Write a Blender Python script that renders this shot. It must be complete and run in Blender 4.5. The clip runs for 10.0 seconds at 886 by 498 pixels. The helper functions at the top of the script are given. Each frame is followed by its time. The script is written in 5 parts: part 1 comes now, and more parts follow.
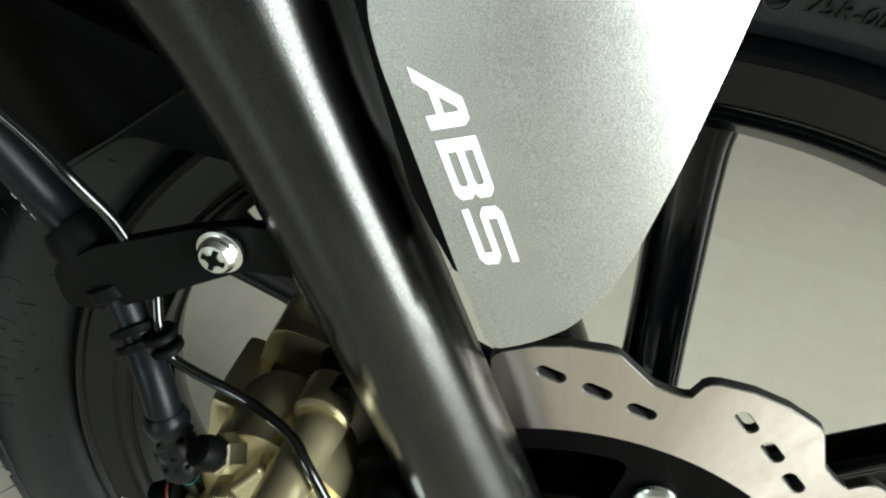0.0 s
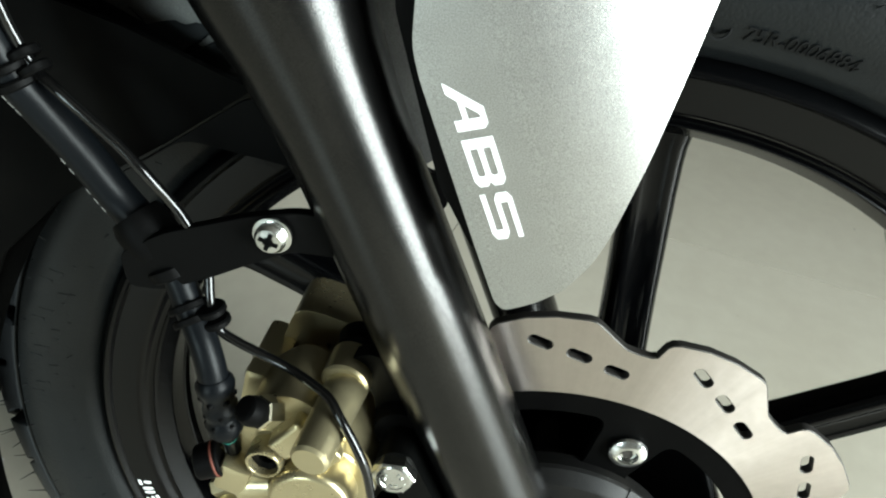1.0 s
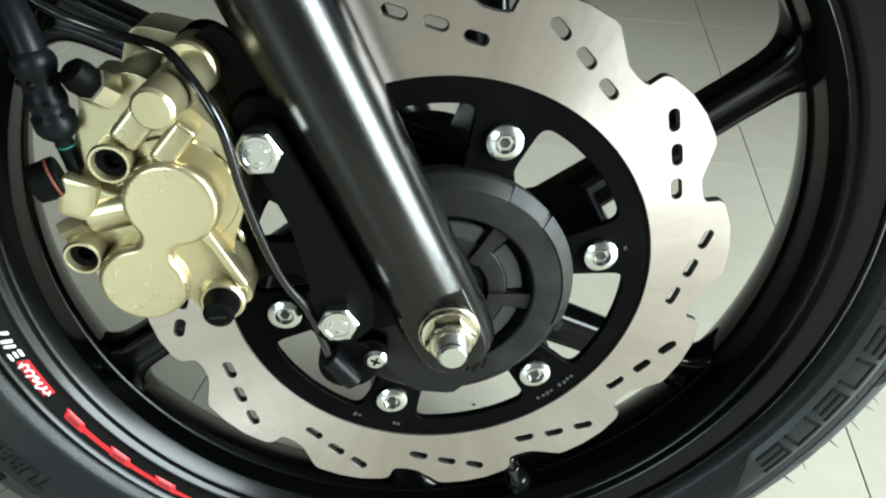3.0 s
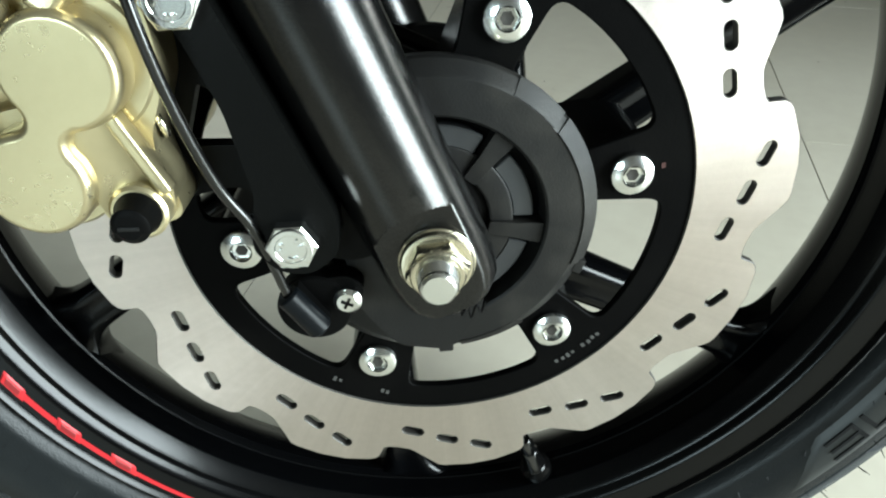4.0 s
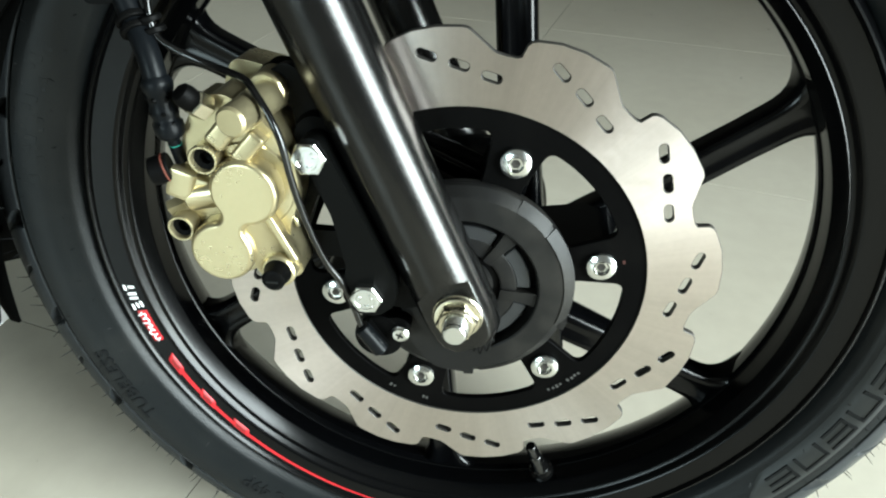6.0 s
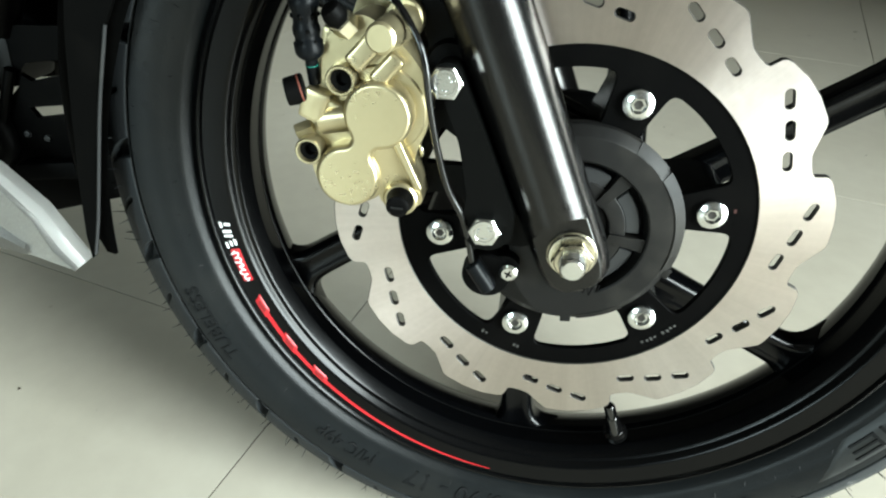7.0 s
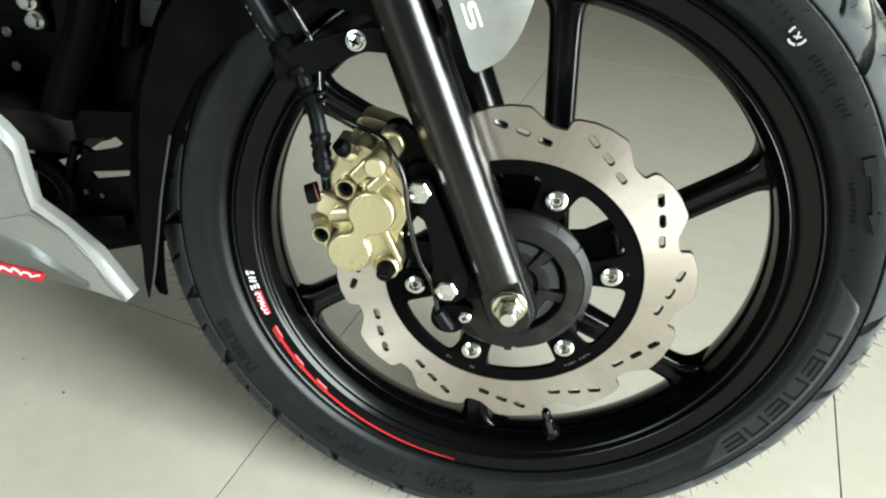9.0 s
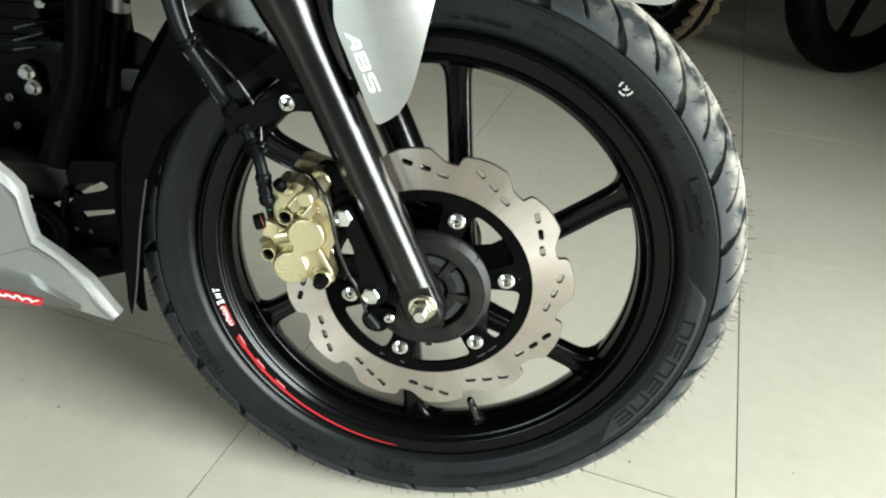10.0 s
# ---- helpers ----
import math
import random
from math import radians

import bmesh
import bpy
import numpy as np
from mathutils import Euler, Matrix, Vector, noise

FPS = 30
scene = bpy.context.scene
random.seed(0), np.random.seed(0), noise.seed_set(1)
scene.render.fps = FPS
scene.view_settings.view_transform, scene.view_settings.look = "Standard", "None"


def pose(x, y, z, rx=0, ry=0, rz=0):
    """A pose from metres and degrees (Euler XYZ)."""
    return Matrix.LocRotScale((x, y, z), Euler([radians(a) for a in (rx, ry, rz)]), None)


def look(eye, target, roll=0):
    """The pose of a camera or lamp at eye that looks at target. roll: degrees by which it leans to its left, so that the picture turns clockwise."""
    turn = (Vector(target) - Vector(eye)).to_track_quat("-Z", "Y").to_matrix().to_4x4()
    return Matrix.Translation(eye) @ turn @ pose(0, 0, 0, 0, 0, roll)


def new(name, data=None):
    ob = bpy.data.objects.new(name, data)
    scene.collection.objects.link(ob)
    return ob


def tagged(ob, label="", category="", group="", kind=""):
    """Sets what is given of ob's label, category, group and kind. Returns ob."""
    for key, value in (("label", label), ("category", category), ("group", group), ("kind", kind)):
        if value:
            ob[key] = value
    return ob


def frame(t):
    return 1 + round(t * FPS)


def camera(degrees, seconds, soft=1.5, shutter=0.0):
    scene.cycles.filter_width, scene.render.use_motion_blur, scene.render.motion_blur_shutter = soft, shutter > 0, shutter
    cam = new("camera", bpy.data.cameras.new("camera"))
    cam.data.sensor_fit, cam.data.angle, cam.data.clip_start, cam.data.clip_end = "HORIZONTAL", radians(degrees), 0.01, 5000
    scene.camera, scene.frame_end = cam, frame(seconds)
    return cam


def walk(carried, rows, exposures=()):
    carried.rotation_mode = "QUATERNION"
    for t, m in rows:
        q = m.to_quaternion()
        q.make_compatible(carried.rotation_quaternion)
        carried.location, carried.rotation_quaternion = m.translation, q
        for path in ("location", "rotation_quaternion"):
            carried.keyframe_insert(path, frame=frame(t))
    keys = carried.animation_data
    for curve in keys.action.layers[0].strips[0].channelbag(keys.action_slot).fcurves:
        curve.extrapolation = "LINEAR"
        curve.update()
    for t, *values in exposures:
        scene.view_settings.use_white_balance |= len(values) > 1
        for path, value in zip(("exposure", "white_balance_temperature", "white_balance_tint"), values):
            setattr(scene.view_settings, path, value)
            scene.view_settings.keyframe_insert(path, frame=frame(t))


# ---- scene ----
cam = camera(65.29, 10.0, 2.1)
PATH = [
    (0, (-0.0341, -0.1336, 0.5940), (-0.2119, 0.9854, -0.3889), 2.87),
    (0.2, (-0.0365, -0.1385, 0.6020), (-0.1983, 0.9847, -0.3789), 3.12),
    (0.5, (-0.0412, -0.1456, 0.6097), (-0.2162, 0.9826, -0.3632), 2.16),
    (0.8, (-0.0434, -0.1571, 0.6060), (-0.1660, 0.9787, -0.3662), 4.50),
    (1, (-0.0444, -0.1713, 0.6113), (-0.1435, 0.9792, -0.3460), 4.81),
    (1.2, (-0.0411, -0.1789, 0.6151), (-0.1286, 0.9900, -0.3209), 4.43),
    (1.5, (-0.0390, -0.1916, 0.6092), (-0.1095, 0.9841, -0.3196), 4.17),
    (1.8, (-0.0409, -0.2119, 0.5893), (-0.0715, 0.9696, -0.3344), 3.84),
    (2, (-0.0390, -0.2238, 0.5759), (-0.0341, 0.9489, -0.3594), 3.73),
    (2.2, (-0.0388, -0.2387, 0.5608), (0.0031, 0.9401, -0.3658), 3.24),
    (2.5, (-0.0366, -0.2491, 0.5497), (0.0356, 0.9278, -0.3775), 1.69),
    (2.8, (-0.0302, -0.2470, 0.5245), (0.0788, 0.9260, -0.4040), 2.15),
    (3, (-0.0250, -0.2405, 0.5050), (0.0966, 0.9397, -0.4128), 2.12),
    (3.2, (-0.0200, -0.2309, 0.4878), (0.0804, 0.9543, -0.4261), 1.39),
    (4.3, (0.0029, -0.2119, 0.4375), (-0.0060, 0.9901, -0.4597), -1.79),
    (4.5, (0.0100, -0.2183, 0.4486), (-0.0790, 0.9877, -0.4389), -2.94),
    (4.8, (0.0145, -0.2204, 0.4578), (-0.1324, 0.9570, -0.4598), -2.54),
    (5, (0.0138, -0.2219, 0.4624), (-0.1353, 0.9497, -0.4623), -2.59),
    (5.2, (0.0155, -0.2287, 0.4716), (-0.1371, 0.9505, -0.4429), -2.97),
    (6.3, (0.0262, -0.3227, 0.5450), (-0.1244, 0.8781, -0.3412), 0.59),
    (6.5, (0.0143, -0.3336, 0.5393), (-0.1391, 0.8668, -0.3470), 1.30),
    (6.8, (-0.0131, -0.3334, 0.5170), (-0.1629, 0.8652, -0.3723), 1.99),
    (7, (-0.0270, -0.3254, 0.5075), (-0.1890, 0.8805, -0.3697), 1.66),
    (7.2, (-0.0437, -0.3156, 0.4993), (-0.2134, 0.8877, -0.3802), 2.37),
    (7.5, (-0.0668, -0.3017, 0.5046), (-0.2563, 0.9050, -0.3660), 2.65),
    (7.8, (-0.0613, -0.2965, 0.5308), (-0.2276, 0.9159, -0.3366), 2.41),
    (8, (-0.0520, -0.3064, 0.5465), (-0.2051, 0.8990, -0.3331), 2.52),
    (8.2, (-0.0473, -0.3201, 0.5634), (-0.2094, 0.8716, -0.3330), 2.35),
    (8.5, (-0.0459, -0.3467, 0.5812), (-0.2144, 0.8263, -0.3384), 2.88),
    (8.8, (-0.0277, -0.3966, 0.6100), (-0.1671, 0.7879, -0.2996), 3.83),
    (9, (-0.0118, -0.4098, 0.6237), (-0.1317, 0.7905, -0.2679), 3.26),
    (9.2, (0.0065, -0.4339, 0.6480), (-0.0864, 0.7788, -0.2300), 3.47),
    (9.5, (0.0326, -0.4631, 0.6631), (-0.0490, 0.7658, -0.1932), 2.93),
    (9.8, (0.0496, -0.4965, 0.6769), (-0.0356, 0.7418, -0.1654), 2.36),
    (10, (0.0564, -0.5103, 0.6849), (-0.0470, 0.7313, -0.1504), 1.82),
]
EXPOSURES = [(0.0, 0.19, 6250, 4), (1.5, 0.2, 6050, 3), (2.5, 0.36, 5950, 2), (3.2, 0.42, 5900, 2), (4.5, 0.37, 5900, 2), (6.5, 0.52, 6050, 2), (8.5, 0.51, 6150, 3), (10.0, 0.37, 6250, 5)]
walk(cam, [(t, look(eye, target, roll)) for t, eye, target, roll in PATH], EXPOSURES)

# ---- world, daylight and exposure ----
world = bpy.data.worlds.new("world")
scene.world = world
world.use_nodes = True
wn = world.node_tree
sky = wn.nodes.new("ShaderNodeTexSky")
sky.sky_type = "NISHITA"
sky.sun_disc = False
sky.sun_elevation = radians(48)
sky.sun_rotation = radians(125)
wn.links.new(sky.outputs[0], wn.nodes["Background"].inputs[0])
wn.nodes["Background"].inputs[1].default_value = 0.12


def window_light(name, m, w, h, power, colour):
    """Daylight that enters through a glazed opening of the showroom."""
    data = bpy.data.lights.new(name, "AREA")
    data.shape, data.size, data.size_y, data.energy, data.color = "RECTANGLE", w, h, power, colour
    ob = new(name, data)
    ob.matrix_world = m
    return ob


window_light("shopfront_daylight", pose(2.34, -1.225, 1.09, 0, 90, 0), 2.10, 1.35, 290, (0.965, 1.0, 0.965))
window_light("side_window_daylight", pose(-1.80, -3.84, 1.35, 90, 0, 0), 1.30, 1.40, 62, (0.88, 1.0, 0.985))


# ---- materials ----
def material(name, colour, rough=0.5, metal=0.0, coat=0.0, var=0.12, scale=60.0, bump=0.0, bump_scale=400.0,
             rough_var=0.1, spec=0.5, dust=0.0, stretch=None, brushed=0.0, dust_lit_side=False, grain=None):
    """A procedural surface: colour varied at two scales, uneven gloss, fine relief and a little dust."""
    m = bpy.data.materials.new(name)
    m.use_nodes = True
    t, n = m.node_tree, m.node_tree.nodes
    b = n["Principled BSDF"]
    co = n.new("ShaderNodeTexCoord")
    src = co.outputs["Object"]
    if stretch:
        mp = n.new("ShaderNodeMapping")
        mp.inputs["Scale"].default_value = stretch
        t.links.new(src, mp.inputs["Vector"])
        src = mp.outputs["Vector"]
    big, fine = n.new("ShaderNodeTexNoise"), n.new("ShaderNodeTexNoise")
    big.inputs["Scale"].default_value, big.inputs["Detail"].default_value = scale * 0.25, 4
    fine.inputs["Scale"].default_value, fine.inputs["Detail"].default_value = scale * 4, 6
    for k in (big, fine):
        t.links.new(src, k.inputs["Vector"])
    mix = n.new("ShaderNodeMath")
    mix.operation = "MULTIPLY_ADD"
    t.links.new(big.outputs[0], mix.inputs[0])
    mix.inputs[1].default_value = 0.6
    half = n.new("ShaderNodeMath")
    half.operation = "MULTIPLY"
    t.links.new(fine.outputs[0], half.inputs[0])
    half.inputs[1].default_value = 0.4
    t.links.new(half.outputs[0], mix.inputs[2])
    ramp = n.new("ShaderNodeMixRGB")
    c = Vector(colour)
    ramp.inputs[1].default_value = (*(c * (1 - var)), 1)
    ramp.inputs[2].default_value = (*(c * (1 + var)), 1)
    t.links.new(mix.outputs[0], ramp.inputs[0])
    out = ramp.outputs[0]
    if grain:
        # metal flakes in the paint: size as a noise scale, strength
        flake, level, flaked = n.new("ShaderNodeTexNoise"), n.new("ShaderNodeMapRange"), n.new("ShaderNodeMixRGB")
        flake.inputs["Scale"].default_value, flake.inputs["Detail"].default_value = grain[0], 1
        t.links.new(src, flake.inputs["Vector"])
        level.inputs[1].default_value, level.inputs[2].default_value, level.inputs[3].default_value, level.inputs[4].default_value = 0.3, 0.7, 1 - grain[1], 1 + grain[1]
        t.links.new(flake.outputs[0], level.inputs[0])
        flaked.blend_type, flaked.inputs[0].default_value = "MULTIPLY", 1.0
        t.links.new(out, flaked.inputs[1])
        t.links.new(level.outputs[0], flaked.inputs[2])
        out = flaked.outputs[0]
    if dust:
        dn = n.new("ShaderNodeTexNoise")
        dn.inputs["Scale"].default_value, dn.inputs["Detail"].default_value = 48 if dust_lit_side else 23, 9
        t.links.new(co.outputs["Object"], dn.inputs["Vector"])
        dr = n.new("ShaderNodeMapRange")
        dr.inputs[1].default_value, dr.inputs[2].default_value = (0.38, 0.66) if dust_lit_side else (0.5, 0.78)
        dr.inputs[4].default_value = dust
        t.links.new(dn.outputs[0], dr.inputs[0])
        if dust_lit_side:
            # dust, kept off the rear tread so that its shaded side stays dark
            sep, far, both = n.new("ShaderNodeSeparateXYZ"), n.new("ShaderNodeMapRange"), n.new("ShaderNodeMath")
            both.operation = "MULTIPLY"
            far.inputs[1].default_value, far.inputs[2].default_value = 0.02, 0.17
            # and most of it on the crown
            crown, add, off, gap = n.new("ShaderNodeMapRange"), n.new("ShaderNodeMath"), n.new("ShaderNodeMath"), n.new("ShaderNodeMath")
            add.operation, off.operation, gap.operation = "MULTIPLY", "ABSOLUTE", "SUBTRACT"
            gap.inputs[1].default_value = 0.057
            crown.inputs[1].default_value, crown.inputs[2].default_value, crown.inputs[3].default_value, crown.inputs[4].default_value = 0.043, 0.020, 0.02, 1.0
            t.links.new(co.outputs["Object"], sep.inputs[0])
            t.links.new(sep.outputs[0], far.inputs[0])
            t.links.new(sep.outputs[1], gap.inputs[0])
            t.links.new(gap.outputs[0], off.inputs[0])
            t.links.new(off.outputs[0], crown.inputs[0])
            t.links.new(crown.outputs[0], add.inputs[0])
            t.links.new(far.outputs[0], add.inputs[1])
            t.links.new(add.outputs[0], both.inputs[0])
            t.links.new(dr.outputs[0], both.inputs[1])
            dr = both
        dm = n.new("ShaderNodeMixRGB")
        t.links.new(dr.outputs[0], dm.inputs[0])
        t.links.new(out, dm.inputs[1])
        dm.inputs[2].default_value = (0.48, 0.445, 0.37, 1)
        out = dm.outputs[0]
    t.links.new(out, b.inputs["Base Color"])
    rr = n.new("ShaderNodeMapRange")
    rr.inputs[3].default_value, rr.inputs[4].default_value = max(0.02, rough - rough_var), min(1, rough + rough_var)
    t.links.new(mix.outputs[0], rr.inputs[0])
    t.links.new(rr.outputs[0], b.inputs["Roughness"])
    b.inputs["Metallic"].default_value = metal
    b.inputs["Specular IOR Level"].default_value = spec
    b.inputs["Coat Weight"].default_value = coat
    b.inputs["Coat Roughness"].default_value = 0.06
    if brushed:
        tg = n.new("ShaderNodeTangent")
        tg.direction_type, tg.axis = "RADIAL", "Y"
        t.links.new(tg.outputs[0], b.inputs["Tangent"])
        b.inputs["Anisotropic"].default_value, b.inputs["Anisotropic Rotation"].default_value = brushed, 0.25
        # cross-ground streaks that fan out from the hub
        flat, unit, rays, fade, tone = n.new("ShaderNodeVectorMath"), n.new("ShaderNodeVectorMath"), n.new("ShaderNodeTexNoise"), n.new("ShaderNodeMapRange"), n.new("ShaderNodeMixRGB")
        flat.operation, unit.operation, tone.blend_type = "MULTIPLY", "NORMALIZE", "MULTIPLY"
        flat.inputs[1].default_value = (1, 0, 1)
        t.links.new(co.outputs["Object"], flat.inputs[0])
        t.links.new(flat.outputs[0], unit.inputs[0])
        t.links.new(unit.outputs[0], rays.inputs["Vector"])
        rays.inputs["Scale"].default_value, rays.inputs["Detail"].default_value, rays.inputs["Roughness"].default_value = 9, 8, 0.7
        fade.inputs[1].default_value, fade.inputs[2].default_value, fade.inputs[3].default_value, fade.inputs[4].default_value = 0.32, 0.68, 0.90, 1.05
        t.links.new(rays.outputs[0], fade.inputs[0])
        tone.inputs[0].default_value = 1.0
        t.links.new(out, tone.inputs[1])
        t.links.new(fade.outputs[0], tone.inputs[2])
        t.links.new(tone.outputs[0], b.inputs["Base Color"])
    if bump:
        bn = n.new("ShaderNodeTexNoise")
        bn.inputs["Scale"].default_value, bn.inputs["Detail"].default_value = bump_scale, 5
        t.links.new(src, bn.inputs["Vector"])
        bp = n.new("ShaderNodeBump")
        bp.inputs["Strength"].default_value, bp.inputs["Distance"].default_value = bump, 0.001
        t.links.new(bn.outputs[0], bp.inputs["Height"])
        t.links.new(bp.outputs[0], b.inputs["Normal"])
    return m


RUBBER = material("tyre_rubber", (0.0062, 0.0074, 0.0080), 0.36, var=0.25, scale=50, bump=0.18, bump_scale=900, dust=0.010, spec=0.17)
TREAD = material("dusty_tread_rubber", (0.020, 0.0225, 0.0245), 0.55, var=0.25, scale=60, bump=0.2, bump_scale=900, dust=0.9, spec=0.13, dust_lit_side=True)
LETTER = material("matt_moulded_rubber", (0.0032, 0.0037, 0.0041), 0.6, var=0.2, scale=80, spec=0.16)
PANEL = material("smooth_moulded_rubber", (0.0105, 0.0125, 0.0130), 0.40, var=0.2, scale=80, spec=0.4)
SEGMENT = material("worn_grey_plastic", (0.026, 0.027, 0.028), 0.45, var=0.2, scale=120, spec=0.3, dust=0.03)
RIM = material("rim_black_paint", (0.0009, 0.0010, 0.0012), 0.20, var=0.2, scale=40, rough_var=0.04, bump=0.02, bump_scale=900, spec=0.17)
STEEL = material("brushed_disc_steel", (0.54, 0.49, 0.455), 0.33, metal=1.0, var=0.17, scale=70, rough_var=0.12, bump=0.06, bump_scale=900, brushed=0.85)
CARRIER = material("carrier_black_paint", (0.0014, 0.0014, 0.0014), 0.5, spec=0.025, var=0.25, scale=50, bump=0.1, bump_scale=900, dust=0.003)
GUNMETAL = material("fork_graphite_paint", (0.0262, 0.0258, 0.0250), 0.205, metal=0.9, coat=0.14, var=0.3, scale=420, rough_var=0.05, bump=0.08, bump_scale=2600, grain=(2600, 0.38))
GOLD = material("caliper_gold", (0.475, 0.415, 0.252), 0.29, metal=0.85, var=0.08, scale=90, rough_var=0.08, bump=0.045, bump_scale=2200)
ZINC = material("zinc_plated_steel", (0.66, 0.67, 0.65), 0.2, metal=1.0, var=0.12, scale=300, rough_var=0.08, bump=0.03, bump_scale=900)
YZINC = material("yellow_zinc_steel", (0.60, 0.56, 0.43), 0.24, metal=1.0, var=0.15, scale=300, rough_var=0.1, bump=0.04, bump_scale=900)
PLASTIC = material("dark_grey_plastic", (0.0064, 0.0063, 0.0061), 0.44, spec=0.19, var=0.35, scale=80, bump=0.14, bump_scale=1400, dust=0.045)
BLACK = material("matt_black_plastic", (0.0016, 0.0016, 0.0016), 0.5, spec=0.05, var=0.25, scale=60, bump=0.12, bump_scale=1300)
ARM = material("satin_black_steel", (0.0018, 0.0019, 0.0018), 0.38, spec=0.06, var=0.2, scale=70, bump=0.15, bump_scale=900)
HOSE = material("hose_rubber", (0.0030, 0.0037, 0.0045), 0.36, spec=0.10, var=0.2, scale=200, bump=0.06, bump_scale=1600)
CABLE = material("cable_sheath", (0.002, 0.002, 0.002), 0.14, var=0.2, scale=200, spec=0.5, rough_var=0.04)
SILVER = material("silver_paint", (0.355, 0.352, 0.335), 0.375, metal=0.85, coat=0.05, var=0.12, scale=380, rough_var=0.06, bump=0.08, bump_scale=2200, grain=(2900, 0.2))
EDGE_WHITE = material("fairing_edge_white", (0.62, 0.62, 0.60), 0.3, coat=0.3, var=0.04, scale=200)
FENDER = material("worn_black_plastic", (0.0012, 0.0012, 0.0011), 0.6, spec=0.035, var=0.4, scale=30, bump=0.1, bump_scale=900, dust=0.004)
DARKEDGE = material("dark_disc_edge", (0.045, 0.042, 0.038), 0.5, metal=0.6, var=0.2, scale=200)
PALE = material("faded_print", (0.22, 0.22, 0.21), 0.6)
FAINT = material("worn_print", (0.035, 0.034, 0.032), 0.6)
WHITE = material("white_print", (0.82, 0.82, 0.82), 0.45, var=0.03)
RED = material("red_print", (0.42, 0.010, 0.016), 0.42, var=0.12)
ENGINE = material("engine_black_paint", (0.0008, 0.0008, 0.0008), 0.36, spec=0.05, var=0.3, scale=40, bump=0.2, bump_scale=600, dust=0.004)
GREEN = material("green_tape", (0.02, 0.2, 0.15), 0.4)
SOIL = material("shop_wall_paint", (0.062, 0.055, 0.045), 0.7, var=0.04, scale=6, bump=0.1, bump_scale=200)
CEIL = material("ceiling_paint", (0.070, 0.063, 0.053), 0.8, var=0.03, scale=6)
DUSTYTYRE = material("dusty_tyre_rubber", (0.095, 0.066, 0.034), 0.7, var=0.3, scale=40, bump=0.2, bump_scale=500)


# ---- mesh helpers ----
def part(name, bm, mat, parent=None, label="", angle=38):
    """Links a bmesh as one mesh object under its thing."""
    me = bpy.data.meshes.new(name)
    bmesh.ops.recalc_face_normals(bm, faces=bm.faces)
    bm.to_mesh(me)
    bm.free()
    me.materials.append(mat)
    for p in me.polygons:
        p.use_smooth = True
    me.set_sharp_from_angle(angle=radians(angle))
    ob = new(name, me)
    even = ob.modifiers.new("even_normals", "WEIGHTED_NORMAL")
    even.keep_sharp = True
    if parent:
        ob.parent = parent
    if label:
        ob["label"] = label
    return ob


def arc(r, a0, a1, n, cx=0.0, cz=0.0):
    return [(cx + r * math.cos(radians(a0 + (a1 - a0) * k / n)), cz + r * math.sin(radians(a0 + (a1 - a0) * k / n))) for k in range(n + 1)]


def rounded(pts, r, n=4):
    """A closed outline with its corners rounded by about r."""
    out = []
    for k in range(len(pts)):
        p, a, b = Vector(pts[k]), Vector(pts[k - 1]), Vector(pts[(k + 1) % len(pts)])
        da, db = a - p, b - p
        q = min(r, da.length * 0.45, db.length * 0.45)
        s, e = p + da.normalized() * q, p + db.normalized() * q
        for j in range(n + 1):
            u = j / n
            v = s * (1 - u) ** 2 + p * 2 * u * (1 - u) + e * u * u
            out.append((v.x, v.y))
    return out


def plate(outer, holes, y0, y1, bevel=0.0, bm=None, seg=0):
    """A plate in the wheel's plane from y0 (the near face) to y1, with real holes."""
    bm = bm or bmesh.new()
    edges = []
    for loop in [outer, *holes]:
        vs = [bm.verts.new((x, y0, z)) for x, z in loop]
        edges += [bm.edges.new((vs[k - 1], vs[k])) for k in range(len(vs))]
    made = bmesh.ops.triangle_fill(bm, edges=edges, use_beauty=True, use_dissolve=False)
    faces = [f for f in made["geom"] if isinstance(f, bmesh.types.BMFace)]
    ext = bmesh.ops.extrude_face_region(bm, geom=faces)
    for v in ext["geom"]:
        if isinstance(v, bmesh.types.BMVert):
            v.co.y += y1 - y0
    bmesh.ops.recalc_face_normals(bm, faces=bm.faces)
    if bevel:
        rim_edges = [e for e in bm.edges if len(e.link_faces) == 2 and e.calc_face_angle(0) > radians(60)]
        bmesh.ops.bevel(bm, geom=rim_edges, offset=bevel, segments=seg or (1 if bevel < 0.0009 else 2), profile=0.6, affect="EDGES", clamp_overlap=True)
    return bm


def lathe(profile, n=96, cx=0.0, cz=0.0, closed=False, bm=None, a0=0.0):
    """Turns (radius, y) rows round an axle parallel to y."""
    bm = bm or bmesh.new()
    rings = []
    for r, y in profile:
        if r < 1e-6:
            rings.append([bm.verts.new((cx, y, cz))])
        else:
            rings.append([bm.verts.new((cx + r * math.cos(2 * math.pi * k / n + a0), y, cz + r * math.sin(2 * math.pi * k / n + a0))) for k in range(n)])
    pairs = list(zip(rings, rings[1:] + (rings[:1] if closed else [])))
    for a, b in pairs[: None if closed else len(rings) - 1]:
        for k in range(n):
            j = (k + 1) % n
            if len(a) == 1 and len(b) == 1:
                continue
            if len(a) == 1:
                bm.faces.new((a[0], b[k], b[j]))
            elif len(b) == 1:
                bm.faces.new((a[k], b[0], a[j]))
            else:
                bm.faces.new((a[k], b[k], b[j], a[j]))
    return bm


